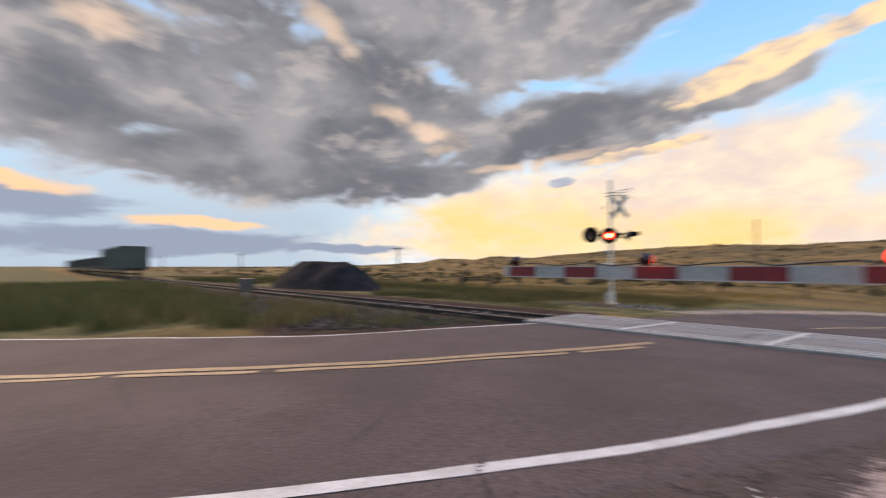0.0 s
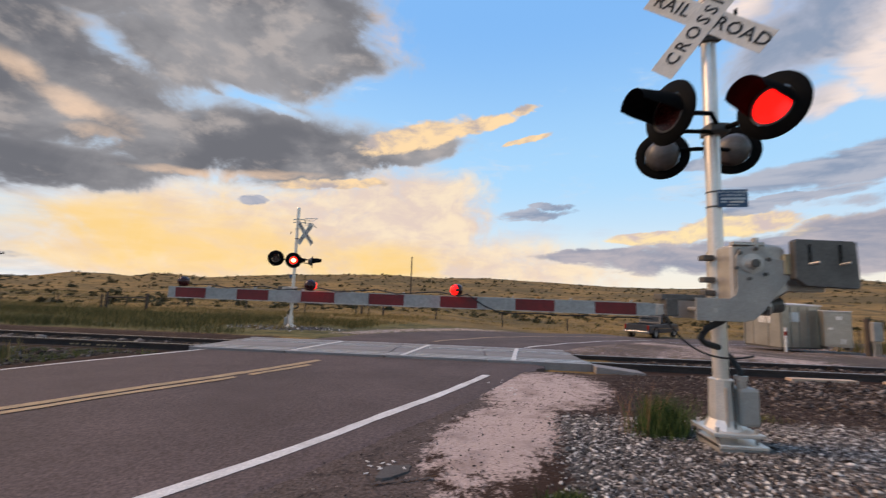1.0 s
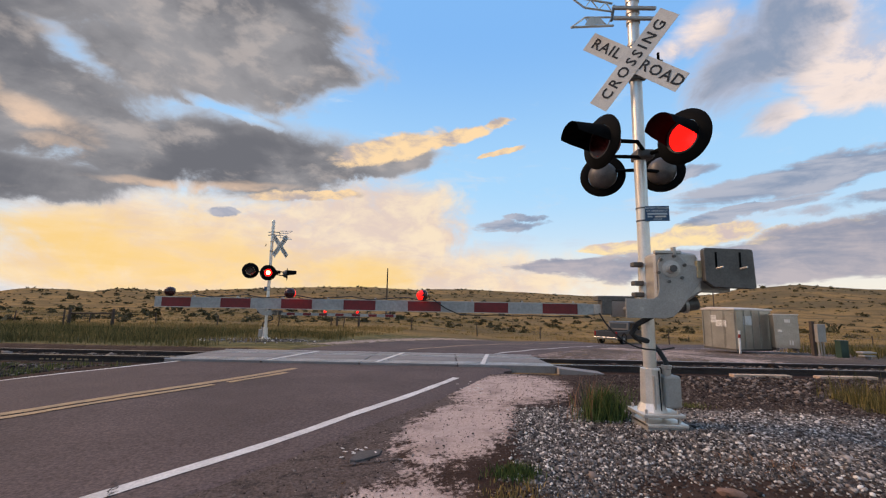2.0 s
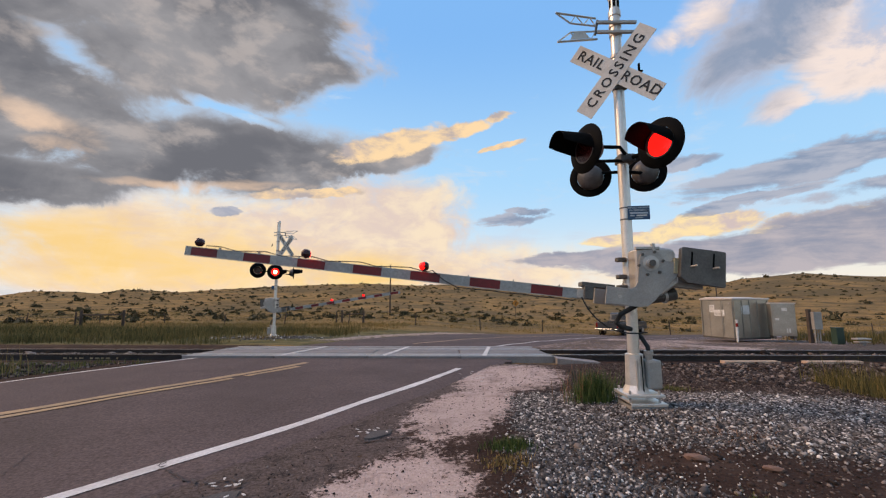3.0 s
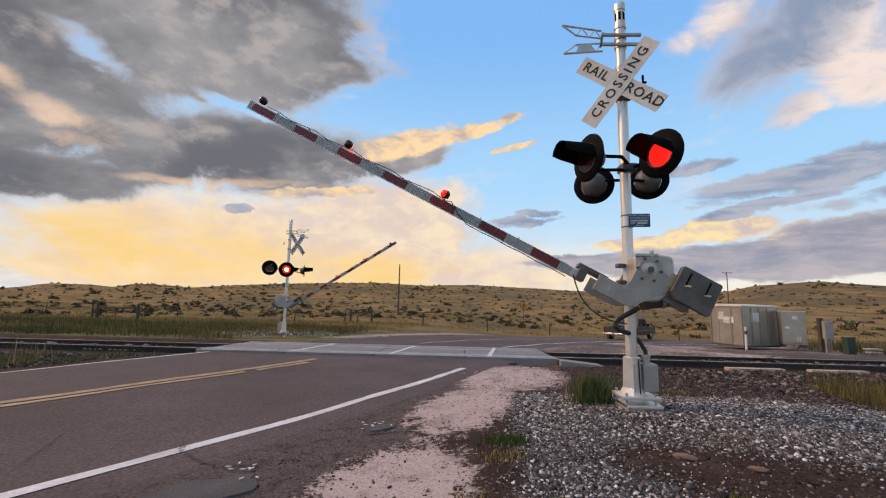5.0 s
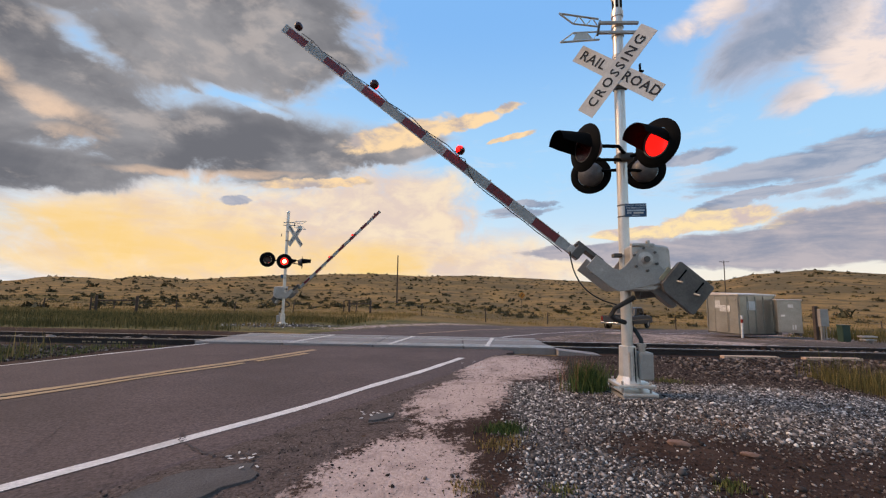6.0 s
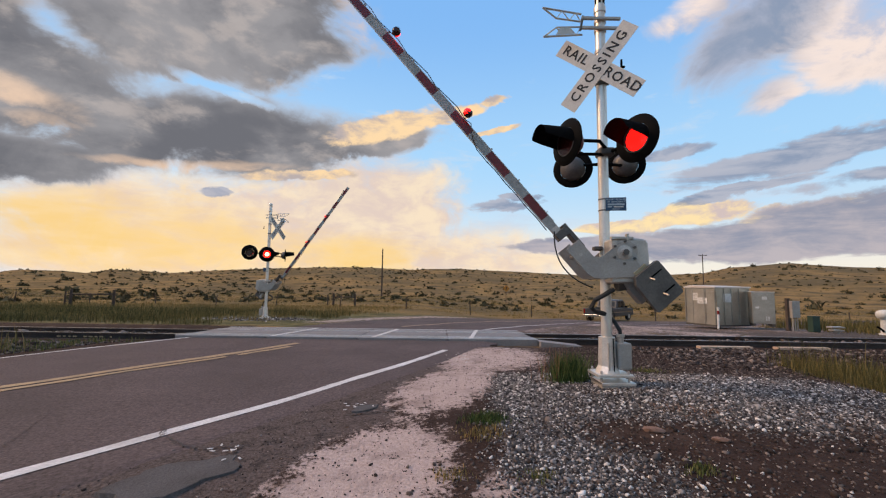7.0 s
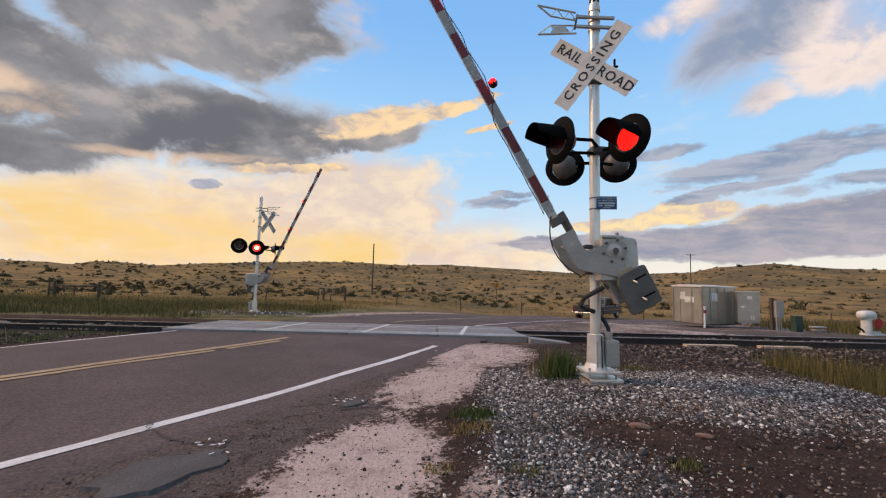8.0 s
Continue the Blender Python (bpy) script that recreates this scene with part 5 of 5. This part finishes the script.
    part("front_bumper", box(0.14, 1.84, 0.18, (2.62, 0, 0.52), 0.02), M_CHROME, t, "chrome bumper")


pickup()


def curve_sign():
    s = thing("curve_sign", pose(10.0, 60.5, hz(10.0, 60.5), 0, 0, 10), "yellow diamond curve warning sign on a thin post", "road sign")
    part("post", box(0.07, 0.05, 2.6, (0, 0, 1.3)), M_WOOD, s)
    d = part("diamond", box(0.75, 0.012, 0.75, (0, 0, 0), 0.0, pose(0, 0, 0, 0, 45, 0)), M_YSIGN, s, "yellow diamond plate", pose(0, -0.04, 2.55))
    part("arrow", plate([(-0.05, -0.25), (0.05, -0.25), (0.05, 0.02), (0.2, 0.14), (0.12, 0.22), (-0.05, 0.08)], 0.004, 0, pose(0, -0.012, 0)), M_LETTER, d, "black bent arrow")


curve_sign()


def fences():
    first = None
    xs = [(-70 + 5.2 * k, 31.5 + 1.0 * math.sin(k * 0.9) + 0.12 * k) for k in range(29)]
    fence = thing("pasture_fence", pose(0, 0, 0), "wire pasture fence on thin timber posts in tall grass", "fence")
    for x, y in xs:
        h = random.uniform(0.85, 1.1)
        part("post", lathe([(0.045, -0.2), (0.038, h), (0, h + 0.01)], 7, pose(x, y, hz(x, y), random.uniform(-5, 5), random.uniform(-9, 9))), M_WOOD, fence)
    for z in (0.35, 0.58, 0.80):
        part("wire", tube([(x, y, hz(x, y) + z) for x, y in xs], 0.004, 4), M_DARK_STEEL, fence)
    for gx, gy, w, lab in ((-23.2, 27.2, 2.9, "old timber H-brace of the pasture fence"), (-8.2, 36.0, 1.9, "dark timber H-brace by the pasture gate")):
        g = thing("fence_brace", pose(gx, gy, hz(gx, gy)), lab, "fence brace")
        for x in (-w / 2, w / 2):
            part("post", lathe([(0.10, -0.2), (0.085, 1.15), (0, 1.17)], 8, pose(x, 0, 0)), M_WOOD, g)
        part("rail", rod((-w / 2, 0, 0.82), (w / 2, 0, 0.86), 0.045, 8), M_WOOD, g)
        part("post", lathe([(0.06, -0.2), (0.05, 1.05), (0, 1.07)], 8, pose(-w / 2 - 0.55, 0.2, 0)), M_WOOD, g)


fences()


# ---- stones, plants and small litter ----
RNG = np.random.RandomState(7)


def ico():
    b = bmesh.new()
    bmesh.ops.create_icosphere(b, subdivisions=1, radius=1.0)
    V = np.array([v.co[:] for v in b.verts])
    F = np.array([[v.index for v in f.verts] for f in b.faces])
    b.free()
    return V, F


ICO_V, ICO_F = ico()


def ground_z(x, y):
    return sunk(x, y, height(x, y))


def stones(name, x, y, size, mat, label, lift=0.25):
    """Angular stones of the given sizes, half bedded in the ground."""
    n = len(x)
    z = ground_z(x, y)
    jit = 1 + RNG.uniform(-0.28, 0.28, (n, 12, 1))
    sc = size[:, None] * RNG.uniform(0.6, 1.25, (n, 3)) * [1.15, 1.0, 0.75]
    a = RNG.uniform(0, 6.28, n)
    V = ICO_V[None] * jit * sc[:, None]
    c, s = np.cos(a)[:, None], np.sin(a)[:, None]
    X, Y = V[..., 0] * c - V[..., 1] * s, V[..., 0] * s + V[..., 1] * c
    tilt = RNG.uniform(-0.5, 0.5, (n, 1))
    P = np.stack([X + x[:, None], Y + y[:, None], V[..., 2] + tilt * X + (z + size * lift)[:, None]], -1)
    F = (ICO_F[None] + 12 * np.arange(n)[:, None, None]).reshape(-1, 3)
    return stuff(name, P.reshape(-1, 3), F, mat, label, "gravel")


def spots(n, x0, x1, y0, y1, keep=None):
    x, y = RNG.uniform(x0, x1, n), RNG.uniform(y0, y1, n)
    if keep is not None:
        k = RNG.uniform(0, 1, n) < keep(x, y)
        x, y = x[k], y[k]
    return x, y


def off_road(x, y, lo=-3.4, hi=4.3):
    a = across(x, y)
    return ((a < lo) | (a > hi)).astype(float)


def gravel():
    m = lambda x, y: gravel_share(x, y) ** 1.4 * off_road(x, y)
    x, y = spots(210000, 0.3, 8.0, 0.2, 6.0, m)
    stones("grey_gravel", x, y, RNG.gamma(2.2, 0.0024, len(x)) + 0.0036, M_STONE, "loose pale grey crushed gravel round the signal base")
    m = lambda x, y: 0.17 * smooth(x - 0.2 * (y - 2.5), 0.5, 1.4) * smooth(x, 8.0, 5.5) * (1 - 0.6 * gravel_share(x, y)) * off_road(x, y)
    x, y = spots(22000, 0.3, 8.0, -0.6, 4.2, m)
    stones("grey_gravel", x, y, RNG.gamma(2.0, 0.0022, len(x)) + 0.003, M_STONE, "pale grey stones strewn over dark soil")
    m = lambda x, y: (0.62 + 0.3 * smooth(y, 4.3, 5.6)) * smooth(x - 0.42 * (y - 2.5), 0.4, 1.5) * off_road(x, y)
    x, y = spots(80000, 0.2, 9.5, -1.2, 8.9, m)
    stones("dark_gravel", x, y, RNG.gamma(2.2, 0.0026, len(x)) + 0.0036, M_STONE_D, "dark brown stones scattered over bare soil")
    m = lambda x, y: off_road(x, y, -3.7, 4.6) * ((x < -6.3) | (x > 4.6))
    x, y = spots(60000, -30, 19, 4.2, 9.0, lambda x, y: m(x, y) * smooth(y - np.where(x < 0, -0.10 * (x + 6), 1.8), 3.8, 4.6))
    stones("track_ballast", x, y, RNG.gamma(4.0, 0.0048, len(x)) + 0.006, M_STONE_D, "dark coarse ballast along the near rail")
    x, y = spots(9000, -24, 16, 9.6, 10.7, lambda x, y: (x < -6.4) | (x > 4.2))
    stones("track_ballast", x, y, RNG.gamma(4.0, 0.0065, len(x)) + 0.01, M_STONE_D, "dark coarse ballast between the rails")
    m = lambda x, y: smooth(across(x, y), 3.5, 4.2) * smooth(x - 0.42 * (y - 2.5), 1.6, 0.6)
    x, y = spots(26000, -4.5, 4.0, -1.0, 8.8, m)
    stones("dirt_pebbles", x, y, RNG.gamma(1.6, 0.0019, len(x)) + 0.002, M_STONE_D, "small pebbles on the pinkish dirt shoulder")
    m = lambda x, y: np.exp(-((x + 7.2) / 1.7) ** 2 - ((y - 16.4) / 1.0) ** 2)
    x, y = spots(5000, -11, -3.5, 14.2, 18.6, m)
    stones("grey_gravel", x, y, RNG.gamma(3.0, 0.005, len(x)) + 0.008, M_STONE, "loose grey gravel mound under the far signal")


gravel()


def blades(name, x, y, h, w, mat, label, category="grass", lean=0.35, z=None):
    """Bent tapering blades, each its own island."""
    n = len(x)
    z = ground_z(x, y) if z is None else z
    a, b = RNG.uniform(0, 6.28, n), RNG.uniform(0, 6.28, n)
    l = RNG.uniform(0.1, 1.0, n) * lean * h
    cx, cy = np.cos(a) * w / 2, np.sin(a) * w / 2
    lx, ly = np.cos(b) * l, np.sin(b) * l
    P = np.empty((n, 5, 3))
    P[:, 0] = np.stack([x - cx, y - cy, z - 0.02], 1)
    P[:, 1] = np.stack([x + cx, y + cy, z - 0.02], 1)
    P[:, 2] = np.stack([x - cx * 0.8 + lx * 0.35, y - cy * 0.8 + ly * 0.35, z + h * 0.55], 1)
    P[:, 3] = np.stack([x + cx * 0.8 + lx * 0.35, y + cy * 0.8 + ly * 0.35, z + h * 0.55], 1)
    P[:, 4] = np.stack([x + lx, y + ly, z + h], 1)
    F = (np.array([[0, 1, 3], [0, 3, 2], [2, 3, 4]])[None] + 5 * np.arange(n)[:, None, None]).reshape(-1, 3)
    return stuff(name, P.reshape(-1, 3), F, mat, label, category)


def clumped(n, x0, x1, y0, y1, spread, per, keep=None):
    cx, cy = spots(max(1, n // per), x0, x1, y0, y1, keep)
    x = np.repeat(cx, per) + RNG.normal(0, spread, len(cx) * per)
    y = np.repeat(cy, per) + RNG.normal(0, spread, len(cy) * per)
    k = off_road(x, y, -3.45, 4.5) > 0
    return x[k], y[k]


def vegetation():
    x, y = clumped(90000, -58, -4.5, 13.0, 24, 0.35, 60, lambda x, y: off_road(x, y, -5.0, 9) * ((x + 7.2) ** 2 / 8 + (y - 15.8) ** 2 / 6 > 1) * ((x > -18) | (x < -37) | (y > 19)))
    blades("tall_grass", x, y, RNG.gamma(3, 0.05, len(x)) + 0.05, RNG.uniform(0.008, 0.02, len(x)), M_FARWEED, "tall green weedy grass along the far side of the track")
    x, y = clumped(60000, -75, -3, 15, 34, 0.3, 30, lambda x, y: off_road(x, y, -6.5, 9))
    blades("dry_grass", x, y, RNG.uniform(0.08, 0.28, len(x)), RNG.uniform(0.010, 0.024, len(x)), M_GRASS_Y, "dry yellow prairie grass behind the track")
    x, y = clumped(60000, -90, 70, 32, 85, 0.5, 20, lambda x, y: off_road(x, y, -5.5, 9))
    blades("dry_grass", x, y, RNG.uniform(0.05, 0.18, len(x)), RNG.uniform(0.03, 0.06, len(x)), M_GRASS_Y, "dry yellow prairie grass across the pasture")
    x, y = clumped(70000, -42, -8, -6, 7.2, 0.26, 50, lambda x, y: off_road(x, y, -4.2, 9) * (0.25 + 0.75 * smooth(x, -9, -14)) * smooth(y + 0.10 * (x + 6), 4.6, 3.0))
    blades("roadside_weeds", x, y, RNG.uniform(0.12, 0.55, len(x)), RNG.uniform(0.01, 0.026, len(x)), M_GRASS_G, "green roadside weeds and grass")
    x, y = clumped(26000, -42, -8, -6, 7.2, 0.25, 30, lambda x, y: off_road(x, y, -4.2, 9))
    blades("dry_grass", x, y, RNG.uniform(0.2, 0.6, len(x)), RNG.uniform(0.01, 0.024, len(x)), M_GRASS_Y, "dry stalks among roadside weeds")
    x, y = clumped(3000, -9.5, -5.8, 5.6, 8.8, 0.10, 25, lambda x, y: off_road(x, y, -3.6, 9))
    blades("roadside_weeds", x, y, RNG.uniform(0.05, 0.16, len(x)), RNG.uniform(0.006, 0.012, len(x)), M_GRASS_G, "low weeds in the ballast beside the road edge")
    x, y = clumped(34000, 7.0, 16, 0.5, 7.2, 0.22, 60, lambda x, y: smooth(x - 0.5 * (6 - y), 5.2, 8.0))
    blades("ditch_weeds", x, y, RNG.gamma(3, 0.07, len(x)) + 0.05, RNG.uniform(0.005, 0.012, len(x)), M_FARWEED, "olive weeds in the ditch")
    x, y = clumped(5000, 6.6, 8.6, 4.2, 6.0, 0.15, 45)
    blades("ditch_weeds", x, y, RNG.gamma(2.5, 0.05, len(x)) + 0.03, RNG.uniform(0.004, 0.010, len(x)), M_FARWEED, "pale weeds at the ditch edge")
    x, y = clumped(14000, 19, 46, 13, 26, 0.3, 35)
    blades("tall_grass", x, y, RNG.uniform(0.3, 0.75, len(x)), RNG.uniform(0.014, 0.03, len(x)), M_FARWEED, "green brush behind the switch stand")
    x, y = clumped(9000, 6, 40, 23, 31, 0.35, 35, lambda x, y: off_road(x, y, -4.5, 7))
    blades("dry_grass", x, y, RNG.uniform(0.05, 0.18, len(x)), RNG.uniform(0.014, 0.03, len(x)), M_GRASS_Y, "dry grass round the dirt lot")
    # single tufts near the camera
    for tx, ty, n, r, h, mat, lab in ((2.02, 4.22, 900, 0.11, 0.36, M_TUFT, "green grass tuft with seed heads beside the signal base"), (1.90, 4.30, 50, 0.15, 0.48, M_STRAW, "thin pale seed stalks beside the signal base"),
                                      (0.80, 2.78, 600, 0.09, 0.075, M_TUFT, "low green tuft in the dirt"), (0.72, 2.45, 260, 0.10, 0.05, M_GRASS_Y, "low dry tuft in the dirt"), (1.05, 1.66, 120, 0.05, 0.045, M_GRASS_G, "small green sprout in gravel"),
                                      (2.2, 1.75, 130, 0.06, 0.06, M_GRASS_G, "small green sprout in gravel"), (3.5, 5.2, 160, 0.12, 0.07, M_GRASS_G, "sparse green sprout in gravel"), (0.45, 1.7, 120, 0.08, 0.05, M_GRASS_Y, "low dry tuft in the dirt")):
        x, y = tx + RNG.normal(0, r, n), ty + RNG.normal(0, r * 0.8, n)
        blades("grass_tuft", x, y, h * RNG.uniform(0.4, 1.15, n), np.full(n, 0.007), mat, lab, "grass", 0.6)
    n = 90
    x, y = 2.82 + RNG.normal(0, 0.20, n), 2.86 + RNG.normal(0, 0.10, n)
    blades("dead_stalks", x, y, RNG.uniform(0.02, 0.09, n), np.full(n, 0.006), M_STRAW, "flattened reddish dead stalks on the gravel", "plant litter", 4.5)


vegetation()


def shrubs():
    n = 4300
    az = np.radians(RNG.uniform(-80, 62, n))
    r = 46 + 250 * RNG.uniform(0, 1, n) ** 1.1
    x, y = r * np.sin(az), r * np.cos(az)
    k = (off_road(x, y, -6, 8) > 0) & (y > 26)
    x, y, r = x[k], y[k], r[k]
    per = 34
    rad = RNG.gamma(3, 0.115, len(x)) * (0.75 + r / 400)
    u = RNG.normal(0, 1, (len(x), per, 3))
    u /= np.linalg.norm(u, axis=-1, keepdims=True)
    u[..., 2] = np.abs(u[..., 2]) * 0.75
    c = np.stack([x, y, ground_z(x, y) - 0.05], -1)[:, None] + u * rad[:, None, None] * RNG.uniform(0.35, 1.05, (len(x), per, 1))
    d1, d2 = RNG.normal(0, 1, c.shape), RNG.normal(0, 1, c.shape)
    s = rad[:, None, None] * 0.24
    P = np.stack([c - d1 * s, c + d1 * s, c + d2 * s * 1.2], 2).reshape(-1, 3)
    stuff("sagebrush", P, np.arange(len(P)).reshape(-1, 3), M_SHRUB, "scattered dark sagebrush over dry hills", "shrub")


shrubs()


def road_wear():
    def ribbon(name, pts, w, mat, label, lift):
        b = bmesh.new()
        P = [Vector((*p, 0)) for p in pts]
        L, R = [], []
        for i, p in enumerate(P):
            d = (P[min(i + 1, len(P) - 1)] - P[max(i - 1, 0)]).normalized()
            o = Vector((-d.y, d.x, 0)) * w * random.uniform(0.3, 1.3) * (0.3 if i in (0, len(P) - 1) else 1)
            for s, q in ((L, p + o), (R, p - o)):
                s.append(b.verts.new((q.x, q.y, hz(q.x, q.y) + lift)))
        for i in range(len(P) - 1):
            b.faces.new([L[i], R[i], R[i + 1], L[i + 1]])
        tagged(part(name, b, mat), label, "crack")

    def wander(p, q, n, j):
        return [(p[0] + (q[0] - p[0]) * i / n + random.uniform(-j, j), p[1] + (q[1] - p[1]) * i / n + random.uniform(-j, j)) for i in range(n + 1)]

    for p, q, w in (((-2.12, 2.62), (-1.98, 2.36), 0.006), ((-1.98, 2.36), (-1.55, 2.12), 0.010), ((-1.55, 2.12), (-1.2, 2.2), 0.008), ((-5.2, 1.0), (-7.6, 1.2), 0.010), ((-3.0, 2.0), (-3.5, 3.0), 0.004),
                    ((-7.0, 3.3), (-6.1, 5.2), 0.008), ((-0.55, 3.0), (-0.1, 3.12), 0.012), ((-4.2, 4.1), (-5.9, 2.1), 0.008)):
        ribbon("crack", wander(p, q, 24, 0.03), w, M_PATCH, "thin dark crack in the asphalt", 0.0145)
    # broken slabs of old asphalt at the road's edge
    for cx, cy, r, k in ((-1.38, 1.64, 0.52, 0.58), (-0.42, 3.22, 0.20, 0.6)):
        b = bmesh.new()
        n = 40
        V = []
        for i in range(n):
            a = 2 * math.pi * i / n
            rr = r * (0.8 + 0.35 * noise.noise((cx + math.cos(a) * 1.4, cy + math.sin(a) * 1.4, 1)) + random.uniform(-0.05, 0.05))
            V.append(b.verts.new((rr * math.cos(a), rr * k * math.sin(a), 0)))
        f = b.faces.new(V)
        e = bmesh.ops.extrude_face_region(b, geom=[f])
        up = [v for v in e["geom"] if isinstance(v, bmesh.types.BMVert)]
        bmesh.ops.translate(b, verts=up, vec=(0, 0, 0.04))
        bmesh.ops.scale(b, verts=up, vec=(0.95, 0.93, 1))
        o = part("asphalt_slab", b, M_SLAB)
        o.matrix_basis = pose(cx, cy, hz(cx, cy) - 0.024, random.uniform(-1.5, 1.5), random.uniform(-1.5, 1.5), 46)
        tagged(o, "broken dark asphalt slab at the road edge", "asphalt slab", "broken asphalt slabs")
    # crumbs of white paint
    for cx, cy, n in ((0.75, 6.5, 22), (-0.55, 3.35, 9), (-1.35, 2.05, 10)):
        for _ in range(n):
            x, y = cx + random.gauss(0, 0.10), cy + random.gauss(0, 0.25 if cy > 5 else 0.08)
            o = part("paint_chip", plate([(-0.022, -0.006), (0.014, -0.008), (0.024, 0.005), (-0.01, 0.008)], 0.004, 0, pose(0, 0, 0, -90, 0, 0)), M_PAINT_W)
            o.matrix_basis = pose(x, y, hz(x, y) + 0.016 + (0.008 if cx < -1 else 0), 0, 0, random.uniform(0, 180))
            tagged(o, "loose flake of white road paint", "paint flake", "flakes of road paint")
    # two pale rocks in the soil
    for x, y, s in ((2.2, 2.42, 0.09), (2.66, 2.24, 0.07)):
        b = bmesh.new()
        bmesh.ops.create_icosphere(b, subdivisions=2, radius=1)
        for v in b.verts:
            v.co *= 1 + 0.35 * noise.noise(v.co * 1.3 + Vector((x, y, 0)))
            v.co.x, v.co.y, v.co.z = v.co.x * s, v.co.y * s * 0.55, v.co.z * s * 0.3
        o = part("rock", b, material("pinkish_rock", (0.24, 0.14, 0.10), 0.9, 0, 0.3, 6.0, 60.0, 0.4))
        o.matrix_basis = pose(x, y, ground_z(np.array([x]), np.array([y]))[0] + s * 0.15, 0, 0, -25)
        tagged(o, "flat pinkish rock lying in dark soil", "rock", "rocks in the soil")


road_wear()


# ---- what moves ----
def motions():
    near = [(0, 0), (2.2, 0), (2.5, 1.0), (2.8, 4.0), (3.0, 6.6), (3.5, 11.6), (4.0, 17.0), (4.5, 22.2), (5.2, 30.2), (5.8, 36.9), (6.0, 39.0), (6.5, 44.4), (7.0, 49.9), (7.6, 56.9), (8.0, 61.5)]
    far = [(0, 0), (1.95, 0), (2.3, 1.2), (2.8, 6.2), (3.0, 8.5), (3.5, 14.0), (4.0, 19.8), (4.5, 25.8), (5.2, 34.2), (5.8, 41.6), (6.0, 44.0), (6.5, 49.4), (7.0, 54.8), (7.6, 61.2), (8.0, 65.6)]
    for g, rows in zip(GATES, (near, far)):
        walk(g, [(t, pose(*SHAFT, 0, 0, -5) @ pose(0, 0, 0, 0, a, 0)) for t, a in rows])
    for c, rows in zip(CABLES, (near, far)):
        walk(c, [(t, cable_pose(a)) for t, a in rows])
    # the two flashing lamps take turns, once a second, imitated by moving the added vanes
    on = []
    for k in range(-1, 9):
        on += [(k + 0.1, "left"), (k + 0.567, "right")]
    for phase in ("left", "right"):
        keys = [(0.0, phase == "right")]
        for t, which in on:
            if t > 0.01 and t < 7.95:
                keys += [(t - 0.034, keys[-1][1]), (t, which == phase)]
        keys.append((8.0, keys[-1][1]))
        for vane, side in SHUTTERS[phase]:
            walk(vane, [(t, pose(0, 0, -0.062 if lit else 0)) for t, lit in keys])
        for vane, _ in SHUTTERS["arm_" + phase]:
            rows = []
            for (t, lit), (_, before) in zip(keys, [keys[0]] + keys):
                rows.append((t, pose(0, 0, 0.048, 0, 0, 88 if lit else 0)))
            walk(vane, rows)
    walk(TRAIN, [(0, pose(-64.5, TRACK_Y, 0)), (4, pose(-96.5, TRACK_Y, 0)), (8, pose(-128.5, TRACK_Y, 0))])


motions()
